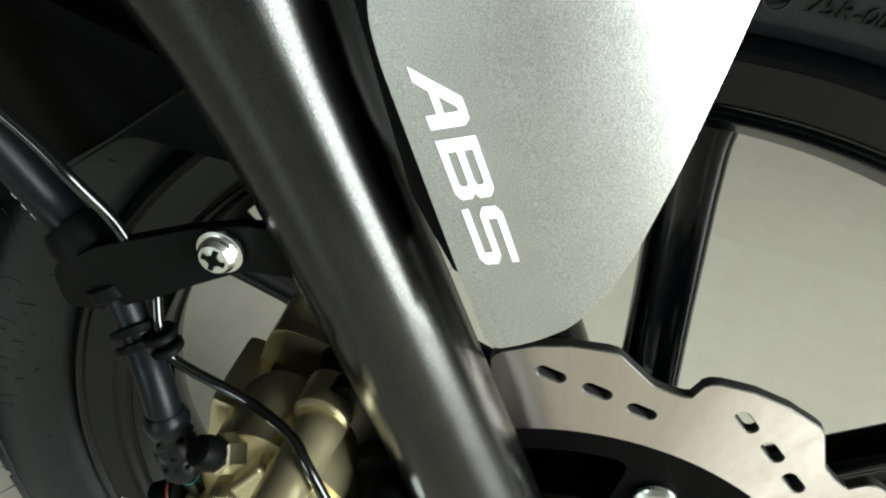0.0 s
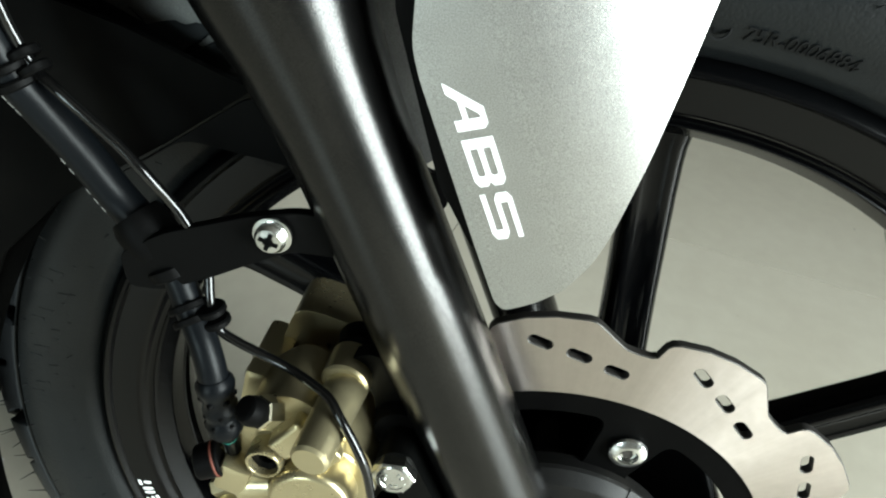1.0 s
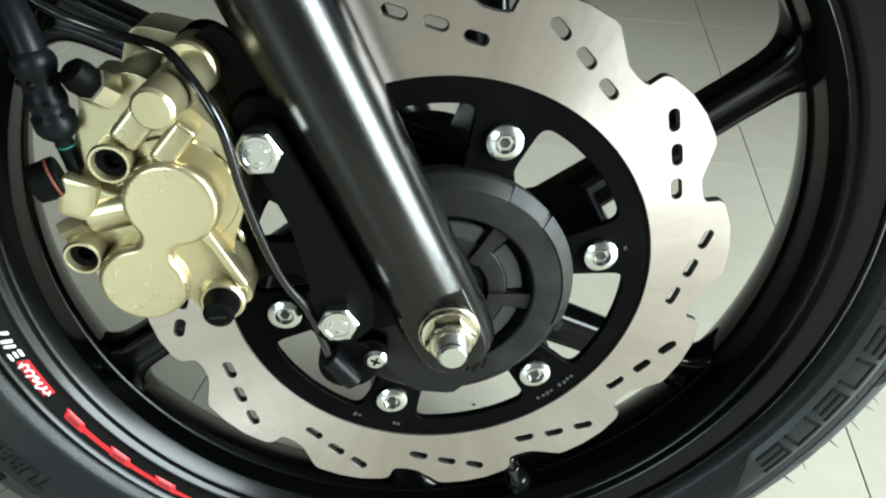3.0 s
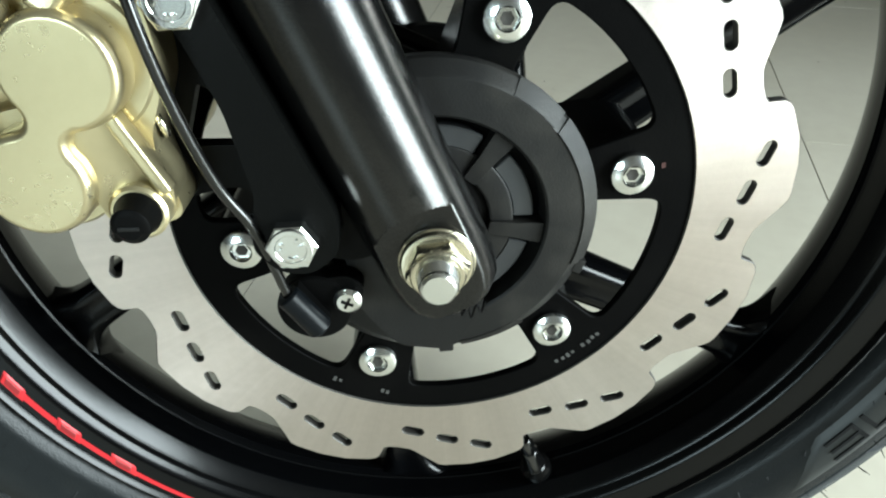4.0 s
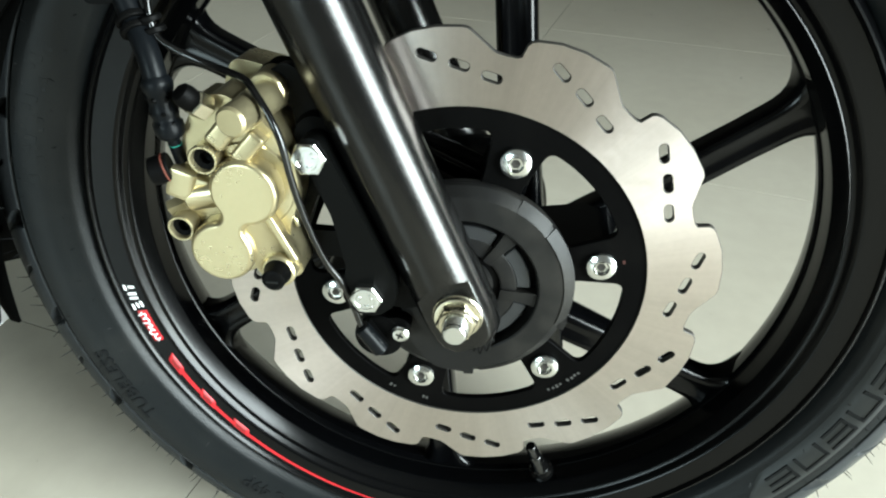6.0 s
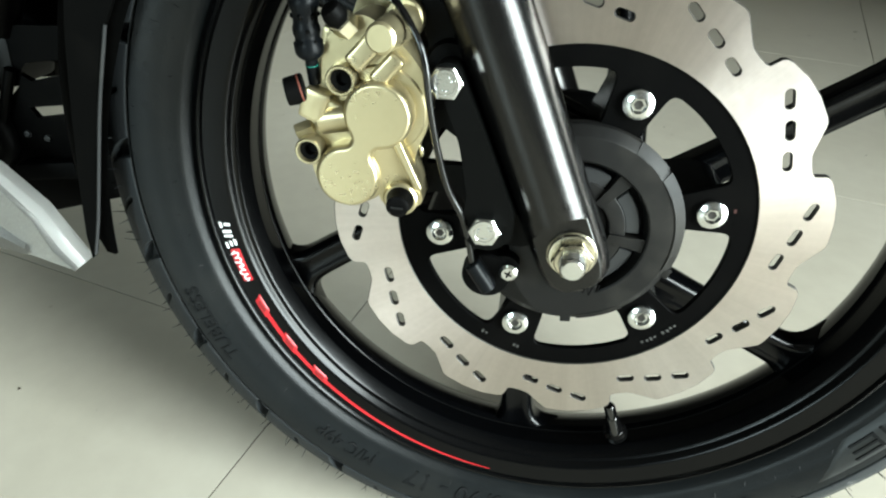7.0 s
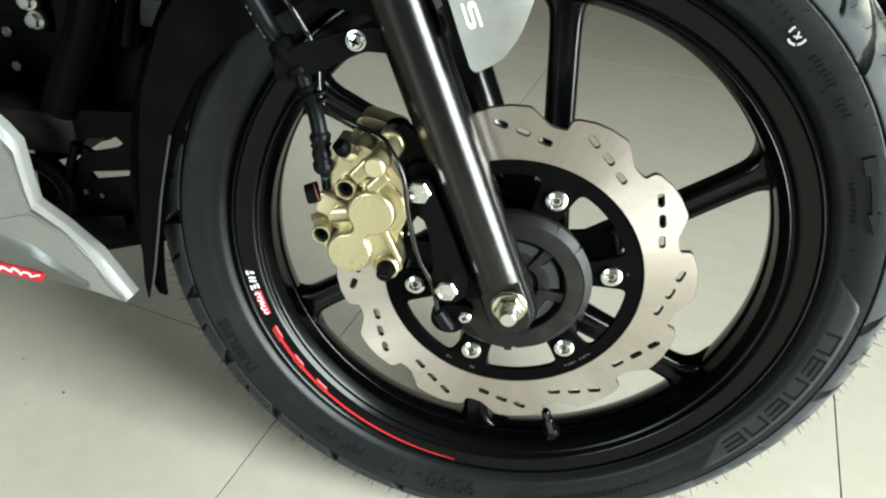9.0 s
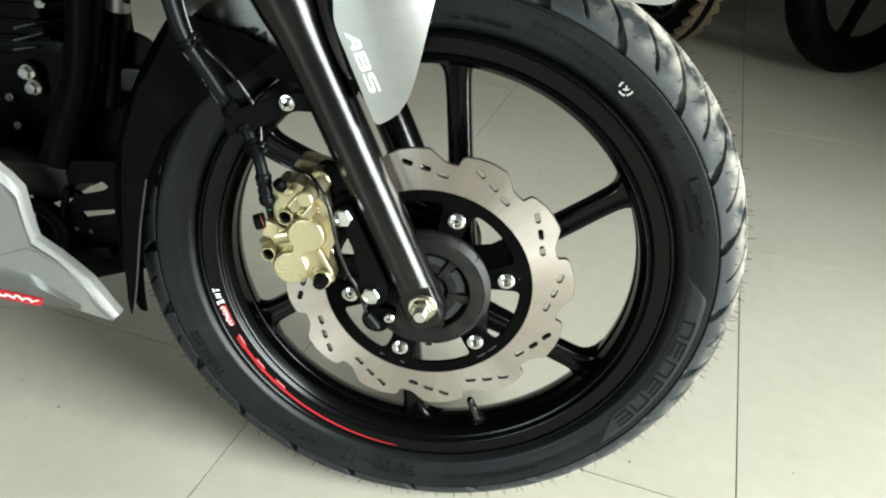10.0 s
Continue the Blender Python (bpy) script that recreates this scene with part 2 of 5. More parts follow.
def glide(pts, n=8):
    """A smooth line through points."""
    p = [Vector(q) for q in pts]
    p = [p[0] * 2 - p[1], *p, p[-1] * 2 - p[-2]]
    out = []
    for k in range(1, len(p) - 2):
        a, b, c, d = p[k - 1 : k + 3]
        for j in range(n):
            t = j / n
            out.append(0.5 * (2 * b + (c - a) * t + (2 * a - 5 * b + 4 * c - d) * t * t + (3 * b - a - 3 * c + d) * t ** 3))
    return [*out, p[-2]]


def tube(line, radii, n=16, bm=None, cap=True):
    """A tube along a line of Vectors; radii is one number, or one for each point."""
    bm = bm or bmesh.new()
    line = [Vector(p) for p in line]
    if not isinstance(radii, (list, tuple)):
        radii = [radii] * len(line)
    rings, up = [], None
    for k, p in enumerate(line):
        d = (line[min(k + 1, len(line) - 1)] - line[max(k - 1, 0)]).normalized()
        if up is None:
            up = d.orthogonal().normalized()
        up = (up - d * up.dot(d)).normalized()
        side = d.cross(up)
        rings.append([bm.verts.new(p + (up * math.cos(2 * math.pi * j / n) + side * math.sin(2 * math.pi * j / n)) * radii[k]) for j in range(n)])
    for a, b in zip(rings, rings[1:]):
        for j in range(n):
            bm.faces.new((a[j], b[j], b[(j + 1) % n], a[(j + 1) % n]))
    if cap:
        bm.faces.new(rings[0])
        bm.faces.new(rings[-1])
    return bm


def rod(a, b, r0, r1=None, n=24, cham=0.0006, bm=None):
    """A round bar from a to b with broken edges."""
    a, b = Vector(a), Vector(b)
    r1 = r0 if r1 is None else r1
    d = (b - a).normalized()
    return tube([a, a + d * cham, b - d * cham, b], [r0 - cham, r0, r1, r1 - cham], n, bm)


def block(c, size, bevel=0.001, m=None, bm=None, seg=2):
    """A box with rounded edges."""
    own = bmesh.new()
    bmesh.ops.create_cube(own, size=1.0)
    for v in own.verts:
        v.co = Vector((v.co.x * size[0], v.co.y * size[1], v.co.z * size[2]))
    if bevel:
        bmesh.ops.bevel(own, geom=own.edges[:], offset=bevel, segments=seg, profile=0.6, affect="EDGES", clamp_overlap=True)
    own.transform(Matrix.Translation(c) @ (m or Matrix()))
    if bm is None:
        return own
    me = bpy.data.meshes.new("t")
    own.to_mesh(me)
    own.free()
    bm.from_mesh(me)
    bpy.data.meshes.remove(me)
    return bm


def loft(rings, bm=None):
    """Joins closed outlines with equal counts, given as rows of (x, y, z), and closes both ends."""
    bm = bm or bmesh.new()
    made = [[bm.verts.new(p) for p in ring] for ring in rings]
    for a, b in zip(made, made[1:]):
        for k in range(len(a)):
            j = (k + 1) % len(a)
            bm.faces.new((a[k], b[k], b[j], a[j]))
    bm.faces.new(made[0])
    bm.faces.new(made[-1])
    return bm


def hexhead(c, r, h, y_sign=-1, bm=None, turn=0.0, washer=0.0):
    """A flanged hexagon head on a face that looks to the near side; r is across the corners."""
    x, y, z = c
    bm = bm or bmesh.new()
    if washer:
        lathe([(0, y), (washer, y), (washer, y - 0.0008), (washer * 0.9, y - 0.0014), (0, y - 0.0014)], 28, x, z, bm=bm)
        y -= 0.0014
    lathe([(0, y), (r, y), (r, y - h * 0.80), (r * 0.93, y - h * 0.88), (0, y - h * 0.88)], 6, x, z, bm=bm, a0=radians(turn))
    lathe([(r * 0.85, y - h * 0.80), (r * 0.82, y - h * 0.96), (r * 0.78, y - h), (r * 0.60, y - h), (r * 0.57, y - h * 0.95), (0, y - h * 0.95)], 30, x, z, bm=bm)
    return bm


def empty(name, parent=None, m=None):
    ob = new(name)
    ob.empty_display_size = 0.05
    if parent:
        ob.parent = parent
    if m is not None:
        ob.matrix_world = m
    return ob


# ---- showroom ----
TILE, TURN_DEG = 0.593, -14.5


def build_floor():
    base = bmesh.new()
    bmesh.ops.create_grid(base, x_segments=1, y_segments=1, size=6.0)
    grout = material("grout", (0.10, 0.080, 0.058), 0.9, var=0.45, scale=60)
    for v in base.verts:
        v.co.z = -0.0015
    fl = part("floor", base, grout)
    tagged(fl, "polished beige-grey floor tiles with thin dark joints", "floor", kind="structure")
    m = bpy.data.materials.new("polished_tile")
    m.use_nodes = True
    t, n = m.node_tree, m.node_tree.nodes
    b = n["Principled BSDF"]
    co, info = n.new("ShaderNodeTexCoord"), n.new("ShaderNodeObjectInfo")
    add = n.new("ShaderNodeVectorMath")
    add.operation = "MULTIPLY_ADD"
    add.inputs[1].default_value = (1, 1, 1)
    t.links.new(co.outputs["Object"], add.inputs[0])
    t.links.new(info.outputs["Random"], add.inputs[2])
    n1, n2, n3 = (n.new("ShaderNodeTexNoise") for _ in range(3))
    for k, (s, d) in zip((n1, n2, n3), ((4, 6), (38, 8), (420, 3))):
        k.inputs["Scale"].default_value, k.inputs["Detail"].default_value = s, d
        t.links.new(add.outputs[0], k.inputs["Vector"])
    mx = n.new("ShaderNodeMixRGB")
    mx.inputs[1].default_value, mx.inputs[2].default_value = (0.482, 0.442, 0.354, 1), (0.598, 0.560, 0.470, 1)
    t.links.new(n1.outputs[0], mx.inputs[0])
    m2 = n.new("ShaderNodeMixRGB")
    m2.blend_type, m2.inputs[0].default_value = "OVERLAY", 0.1
    t.links.new(mx.outputs[0], m2.inputs[1])
    t.links.new(n2.outputs[0], m2.inputs[2])
    t.links.new(m2.outputs[0], b.inputs["Base Color"])
    rr = n.new("ShaderNodeMapRange")
    rr.inputs[3].default_value, rr.inputs[4].default_value = 0.22, 0.42
    t.links.new(n2.outputs[0], rr.inputs[0])
    t.links.new(rr.outputs[0], b.inputs["Roughness"])
    bp = n.new("ShaderNodeBump")
    bp.inputs["Strength"].default_value, bp.inputs["Distance"].default_value = 0.04, 0.001
    t.links.new(n3.outputs[0], bp.inputs["Height"])
    t.links.new(bp.outputs[0], b.inputs["Normal"])
    half = TILE / 2 - 0.00085
    bm = bmesh.new()
    top = [bm.verts.new((sx * half, sy * half, 0)) for sx, sy in ((-1, -1), (1, -1), (1, 1), (-1, 1))]
    low = [bm.verts.new((sx * half, sy * half, -0.0014)) for sx, sy in ((-1, -1), (1, -1), (1, 1), (-1, 1))]
    bm.faces.new(top)
    for k in range(4):
        bm.faces.new((low[k], low[(k + 1) % 4], top[(k + 1) % 4], top[k]))
    me = bpy.data.meshes.new("tile")
    bm.to_mesh(me)
    bm.free()
    me.materials.append(m)
    c, s = math.cos(radians(TURN_DEG)), math.sin(radians(TURN_DEG))
    for i in range(-10, 10):
        for j in range(-9, 9):
            u, v = -0.2483 + TILE * (i + 0.5), 0.098 + TILE * (j + 0.5)
            x, y = u * c - v * s, u * s + v * c
            if -5.6 < x < 2.4 and -3.8 < y < 3.4:
                ob = new("tile", me)
                ob.parent = fl
                ob.matrix_world = pose(x, y, 0, 0, 0, TURN_DEG)


def wall(name, x0, x1, y0, y1, z0, z1, label):
    ob = part(name, block(((x0 + x1) / 2, (y0 + y1) / 2, (z0 + z1) / 2), (x1 - x0, y1 - y0, z1 - z0), 0.004), SOIL)
    return tagged(ob, label, "wall", kind="structure")


def build_room():
    plain = "plain grey painted showroom wall"
    wall("wall_north", -5.6, 2.6, 3.4, 3.6, 0, 3.0, plain)
    wall("wall_west", -5.8, -5.6, -4.0, 3.6, 0, 3.0, plain)
    wall("wall_east_1", 2.4, 2.6, -0.35, 3.4, 0, 3.0, plain)
    wall("wall_east_2", 2.4, 2.6, -2.1, -0.35, 2.2, 3.0, "painted lintel over the open shopfront")
    wall("wall_east_3", 2.4, 2.6, -3.8, -2.1, 0, 3.0, plain)
    # unseen wall, added to block daylight from the floor further back
    wall("wall_blocker", 1.84, 2.4, -0.35, -0.20, 0, 3.0, "unseen painted wall added to keep daylight off the back floor")
    wall("wall_south_1", -5.6, -2.5, -4.0, -3.8, 0, 3.0, plain)
    wall("wall_south_2", -1.1, 2.6, -4.0, -3.8, 0, 3.0, plain)
    wall("wall_south_3", -2.5, -1.1, -4.0, -3.8, 0, 0.6, "painted wall below the side window")
    wall("wall_south_4", -2.5, -1.1, -4.0, -3.8, 2.1, 3.0, "painted wall above the side window")
    ob = part("ceiling", block((-1.6, -0.2, 3.06), (8.4, 7.6, 0.12), 0.004), CEIL)
    tagged(ob, "plain grey showroom ceiling", "ceiling", kind="structure")


build_room()

# ---- the motorcycle: everything on its own axes, x ahead, y to its left, axle at the origin ----
LEAN_DEG, AXLE = -6.655, 0.29756
BIKE = empty("motorcycle")
BIKE.matrix_world = pose(0, 0, AXLE, LEAN_DEG, 0, 0)
tagged(BIKE, "black and silver motorcycle leaning on its stand, gold front brake caliper", "motorcycle")
MID = 0.0570          # the wheel's middle plane


def build_tyre(parent, groove_depth=0.0056):
    """A 90/90-17 tyre: moulded sidewalls and a tread with slanted rain grooves cut into it."""
    half = [(0.2255, 0.0270), (0.2291, 0.0322), (0.2306, 0.0358), (0.2330, 0.0378), (0.2342, 0.0396), (0.2365, 0.0400), (0.2420, 0.0437), (0.2480, 0.0458), (0.2530, 0.0466),
            (0.2580, 0.0466), (0.2611, 0.0464), (0.2618, 0.0441), (0.2632, 0.0437), (0.2640, 0.0450)]
    n_tread = 96
    arcs = [radians(12 + 156 * k / n_tread) for k in range(n_tread + 1)]
    tread = [(0.2552 + 0.0418 * math.sin(a) ** 0.96, 0.0462 * math.cos(a)) for a in arcs]
    prof = np.array([(r, -y) for r, y in half] + [(r, -y) for r, y in tread] + [(r, y) for r, y in reversed(half)])
    first, last = len(half), len(half) + n_tread
    n = 2400
    th = np.arange(n) * 2 * math.pi / n
    r, y = prof[:, :1], prof[:, 1:]
    on = np.zeros((len(prof), 1), bool)
    on[first : last + 1] = True
    s = 1 - np.abs(y) / 0.0462                       # 0 at the shoulder, 1 on the crown
    pitch = 2 * math.pi / 24
    depth = np.zeros((len(prof), n))
    # long grooves that open at the shoulder, and shorter ones between them
    for start, stop, shift, half_wide in ((-0.05, 0.80, 0.0, 0.0029), (0.05, 0.60, 0.513, 0.0023)):
        u = np.clip((s - start) / (stop - start), 0, 1)
        g = radians(11.6) + pitch * (shift + np.where(y > 0, 0.5, 0.0)) + radians(14.0) * (s - max(start, 0)) - radians(2.5) * (s - max(start, 0)) ** 2
        off = np.abs((th[None, :] - g + pitch / 2) % pitch - pitch / 2) * r
        wide = half_wide * (1 - 0.45 * u) + np.where(shift == 0.0, 0.0042 * np.clip(1 - s / 0.16, 0, 1), 0.0)
        f = np.clip((wide - off) / 0.0012, 0, 1)
        e = np.clip((stop - s) * 8, 0, 1) * np.clip((s - start) * 14, 0, 1)
        depth = np.maximum(depth, groove_depth * f * f * (3 - 2 * f) * e * e * (3 - 2 * e) * ((s >= start) & (s <= stop) & on))
    ex = r - 0.2552
    le = np.hypot(ex, y)
    rr, yy = r - depth * ex / le, y - depth * y / le
    verts = np.stack([rr * np.cos(th), MID + yy, rr * np.sin(th)], -1).reshape(-1, 3)
    k, j = np.meshgrid(np.arange(len(prof) - 1), np.arange(n), indexing="ij")
    i = (j + 1) % n
    faces = np.stack([k * n + j, (k + 1) * n + j, (k + 1) * n + i, k * n + i], -1).reshape(-1, 4)
    me = bpy.data.meshes.new("tyre")
    me.from_pydata(verts.tolist(), [], faces.tolist())
    me.materials.append(RUBBER)
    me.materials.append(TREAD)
    me.polygons.foreach_set("use_smooth", [True] * len(faces))
    rows = np.arange(len(faces)) // n
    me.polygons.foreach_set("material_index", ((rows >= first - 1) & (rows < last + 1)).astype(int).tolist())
    me.set_sharp_from_angle(angle=radians(50))
    me.update()
    ob = new("tyre", me)
    ob.parent = parent
    ob["label"] = "black rubber tyre with slanted rain grooves and moulded sidewall"
    return ob


def sidewall_y(r):
    """The near sidewall's place at a radius."""
    rows = [(0.2300, 0.0375), (0.2365, 0.0400), (0.2420, 0.0437), (0.2480, 0.0458), (0.2530, 0.0466), (0.2580, 0.0466), (0.2640, 0.0449)]
    for (r0, y0), (r1, y1) in zip(rows, rows[1:]):
        if r <= r1:
            return MID - (y0 + (y1 - y0) * max(0, (r - r0) / (r1 - r0)))
    return MID - 0.0449


def arc_band(r0, r1, a0, a1, yf, thick, n=None):
    """A raised strip on a turned face between two radii and two angles; yf(r) is the face."""
    n = n or max(2, int(abs(a1 - a0) / 1.2))
    bm = bmesh.new()
    rows = []
    for k in range(n + 1):
        a = radians(a0 + (a1 - a0) * k / n)
        ra = r0(k / n) if callable(r0) else r0
        rb = r1(k / n) if callable(r1) else r1
        rows.append([bm.verts.new((r * math.cos(a), yf(r) + dy, r * math.sin(a))) for r, dy in ((ra, 0.0004), (ra, -thick), (rb, -thick), (rb, 0.0004))])
    for a, b in zip(rows, rows[1:]):
        for j in range(3):
            bm.faces.new((a[j], b[j], b[j + 1], a[j + 1]))
    bm.faces.new(rows[0])
    bm.faces.new(rows[-1])
    return bm


def slanted_band(r0, r1, first, last, yf, thick, n=48, rows=6):
    """A raised panel on a turned face whose ends slant: first and last give the angles at r0 and at r1."""
    bm = bmesh.new()
    grid = []
    for k in range(n + 1):
        line = []
        for j in range(rows + 1):
            v = j / rows
            r = r0 + (r1 - r0) * v
            a = radians((first[0] + (first[1] - first[0]) * v) * (1 - k / n) + (last[0] + (last[1] - last[0]) * v) * k / n)
            edge = k in (0, n) or j in (0, rows)
            line.append(bm.verts.new((r * math.cos(a), yf(r) + (0.0004 if edge else -thick), r * math.sin(a))))
        grid.append(line)
    for p, q in zip(grid, grid[1:]):
        for j in range(rows):
            bm.faces.new((p[j], q[j], q[j + 1], p[j + 1]))
    return bm


def wrapped_text(words, size, a0, r_mid, yf, thick, outward=True, squeeze=1.0):
    """Raised letters that run clockwise round the wheel, their heads outwards."""
    cu = bpy.data.curves.new("t", "FONT")
    cu.body, cu.size, cu.extrude = words, size, 0.0
    ob = bpy.data.objects.new("t", cu)
    scene.collection.objects.link(ob)
    me = bpy.data.meshes.new_from_object(ob.evaluated_get(bpy.context.evaluated_depsgraph_get()))
    bpy.data.objects.remove(ob)
    bpy.data.curves.remove(cu)
    bm = bmesh.new()
    bm.from_mesh(me)
    bpy.data.meshes.remove(me)
    ext = bmesh.ops.extrude_face_region(bm, geom=bm.faces[:])
    raised = {v for v in ext["geom"] if isinstance(v, bmesh.types.BMVert)}
    for v in bm.verts:
        x, h = v.co.x * squeeze, v.co.y - size * 0.35
        r = r_mid + h
        a = radians(a0) - x / r_mid
        v.co = Vector((r * math.cos(a), yf(r) + (-thick if v in raised else 0.0003), r * math.sin(a)))
    return bm


def build_wheel():
    # rim barrel: lip, flat outer face, two steps, sloping inner flange, spoke well
    near = [(0.2262, 0.0300), (0.2290, 0.0318), (0.2284, 0.0334), (0.2275, 0.0348), (0.2262, 0.0363), (0.2249, 0.0374), (0.2237, 0.0376), (0.2229, 0.0366), (0.2222, 0.0351), (0.2108, 0.0338), (0.2098, 0.0335), (0.2088, 0.0326), (0.2078, 0.0314), (0.2069, 0.0300), (0.2062, 0.0293), (0.2056, 0.0290),
            (0.2045, 0.0284), (0.2040, 0.0294), (0.2034, 0.0296), (0.2028, 0.0289), (0.2024, 0.0284), (0.1981, 0.0222), (0.1977, 0.0212), (0.1976, 0.0152), (0.1975, 0.0115), (0.1974, 0.0095), (0.1967, 0.0088), (0.1974, 0.0076), (0.1967, 0.0062), (0.1974, 0.0048), (0.1968, 0.0036), (0.1973, 0.0)]
    far = [(0.1980, 0.0040), (0.2000, 0.0100), (0.2030, 0.0160), (0.2070, 0.0220), (0.2110, 0.0270), (0.2150, 0.0310), (0.2255, 0.0350), (0.2286, 0.0370), (0.2303, 0.0350), (0.2262, 0.0330)]
    prof = [(r, MID - y) for r, y in near] + [(r, MID + y) for r, y in far]
    prof += [(0.2235, MID + 0.030), (0.205, MID + 0.018), (0.205, MID - 0.018), (0.2235, MID - 0.030)]
    rim = part("front_wheel", lathe(prof, 160, closed=True), RIM, BIKE, "satin black six-spoke cast alloy wheel", 28)
    # spokes: ridged bars with a flare at the rim
    for k in range(6):
        bm = bmesh.new()
        rows = []
        for r, w, dy in ((0.010, 0.0135, 0.016), (0.060, 0.0122, 0.0135), (0.110, 0.0114, 0.0115), (0.160, 0.0112, 0.0105), (0.176, 0.0115, 0.0105), (0.182, 0.0119, 0.0105), (0.187, 0.0130, 0.0106), (0.191, 0.0152, 0.0108), (0.194, 0.0182, 0.0111), (0.1965, 0.0222, 0.0115), (0.1985, 0.0275, 0.0120), (0.2000, 0.0340, 0.0125), (0.2035, 0.0350, 0.0125)):
            # two rounded ridges with a shallow groove between them
            sec = []
            for j in range(32):
                f = 2 * math.pi * j / 32
                q = w * math.copysign(abs(math.cos(f)) ** 0.62, -math.cos(f))
                sec.append((q, math.copysign(abs(math.sin(f)) ** 0.62, math.sin(f)) * (1 - (0.26 * math.exp(-(q / (0.34 * w)) ** 2) if f < math.pi else 0))))
            rows.append([bm.verts.new((r, MID + 0.003 - s * dy, q - 0.0303)) for q, s in sec])
        for a, b in zip(rows, rows[1:]):
            for j in range(len(a)):
                bm.faces.new((a[j], b[j], b[(j + 1) % len(a)], a[(j + 1) % len(a)]))
        bm.faces.new(rows[0])
        bm.faces.new(rows[-1])
        bmesh.ops.recalc_face_normals(bm, faces=bm.faces)
        bm.transform(Matrix.Rotation(radians(-(94.5 + 60 * k)), 4, "Y"))
        part("spoke", bm, RIM, rim, angle=50)
    part("hub", lathe([(0, 0.004), (0.043, 0.004), (0.046, 0.007), (0.046, 0.018), (0.040, 0.024), (0.040, 0.085), (0.046, 0.095), (0.046, 0.104), (0, 0.106)], 64), RIM, rim)
    # lugs that carry the disc
    for k in range(6):
        a = radians(10.65 + 60 * k)
        bm = plate([(0.030, -0.0125), (0.060, -0.0112), *arc(0.0108, -90, 90, 16, 0.0745, 0.0), (0.060, 0.0112), (0.030, 0.0125)], [], 0.0054, 0.056, 0.0016, seg=3)
        bm.transform(Matrix.Rotation(-a, 4, "Y"))
        part("disc_lug", bm, RIM, rim)
    # valve
    a = radians(-73)
    d = Vector((math.cos(a), 0, math.sin(a)))
    base = d * 0.1935 + Vector((0, MID - 0.016, 0))
    tip = d * 0.158 + Vector((0, MID - 0.026, 0))
    ax = tip - base
    bm = tube([base, base + ax * 0.12, base + ax * 0.16, base + ax * 0.5, base + ax * 0.62, base + ax * 0.64, base + ax * 0.95, tip],
              [0.0085, 0.0085, 0.0062, 0.0048, 0.0046, 0.0040, 0.0040, 0.0030], 20)
    part("valve", bm, CABLE, rim, "black rubber tyre valve with a cap")
    # prints on the rim's flat face
    face = lambda r: MID - 0.0338 - (r - 0.2108) / 0.0114 * 0.0013
    line = lambda u, o: 0.2172 + 0.0026 * u + o * (0.0012 * (1 - u) ** 0.6 + 0.0002)
    part("rim_stripe", arc_band(lambda u: line(u, -1), lambda u: line(u, 1), -154, -98, face, 0.0003, 60), RED, rim, "thin red stripe printed on the rim, with hollow blocks")
    dark_red = material("dark_red_print", (0.20, 0.006, 0.009), 0.42, var=0.2)
    for a in (-156.2, -147.3, -138.9):
        # a slender slanted block with a darker slit along its middle
        part("stripe_block", slanted_band(0.2140, 0.2204, (a, a + 1.1), (a + 4.1, a + 5.2), face, 0.0006, 10, 6), RED, rim, "slanted red printed block")
        part("stripe_slit", slanted_band(0.2153, 0.2190, (a + 0.9, a + 1.4), (a + 3.8, a + 4.3), face, 0.0009, 8, 6), dark_red, rim, "darker red slit in a printed block")
    part("rim_badge", slanted_band(0.2126, 0.2204, (-165.7, -165.9), (-158.6, -158.9), face, 0.0004, 12, 6), RED, rim, "small red printed badge with unreadable white script")
    # slanting white script, too small to read
    script = []
    for k in range(49):
        u = k / 48
        a = radians(-165.2 + 6.1 * u + 0.28 * math.sin(44 * u))
        r = 0.2168 + (0.0016 + 0.0014 * (k % 16 < 4)) * math.sin(38 * u) - 0.0008 * u
        script.append((r * math.cos(a), face(r) - 0.0006, r * math.sin(a)))
    part("badge_script", tube(script, 0.00050, 6), WHITE, rim, "white unreadable script on the badge")
    for a0, w, lo, hi in ((-171.2, 1.5, 0.2188, 0.2216), (-170.8, 0.8, 0.2132, 0.2192), (-169.5, 0.8, 0.2132, 0.2216), (-168.6, 0.7, 0.2132, 0.2216), (-167.7, 1.6, 0.2132, 0.2160), (-167.5, 1.4, 0.2162, 0.2186), (-167.4, 1.6, 0.2190, 0.2216)):
        part("logo_shape", slanted_band(lo, hi, (a0 + 0.35, a0), (a0 + 0.35 + w, a0 + w), face, 0.0004, 4, 3), WHITE, rim, "plain white mark printed on the rim")
    # the tyre with its moulded marks
    ty = build_tyre(BIKE)
    part("size_lettering", wrapped_text("90/90 - 17", 0.0172, -91.6, 0.2445, sidewall_y, 0.0009, squeeze=1.22), LETTER, ty, "raised tyre size 90/90 - 17")
    part("word_lettering", wrapped_text("TUBELESS", 0.0125, -147.8, 0.2515, sidewall_y, 0.0009, squeeze=1.12), LETTER, ty, "raised word TUBELESS")
    part("load_lettering", wrapped_text("M/C 49P", 0.0125, -118.0, 0.2455, sidewall_y, 0.0009, squeeze=1.1), LETTER, ty, "raised tyre marking M/C 49P")
    part("serial_lettering", wrapped_text("75R-0006884", 0.0066, 84.6, 0.2410, sidewall_y, 0.0007, squeeze=1.02), LETTER, ty, "raised approval number")
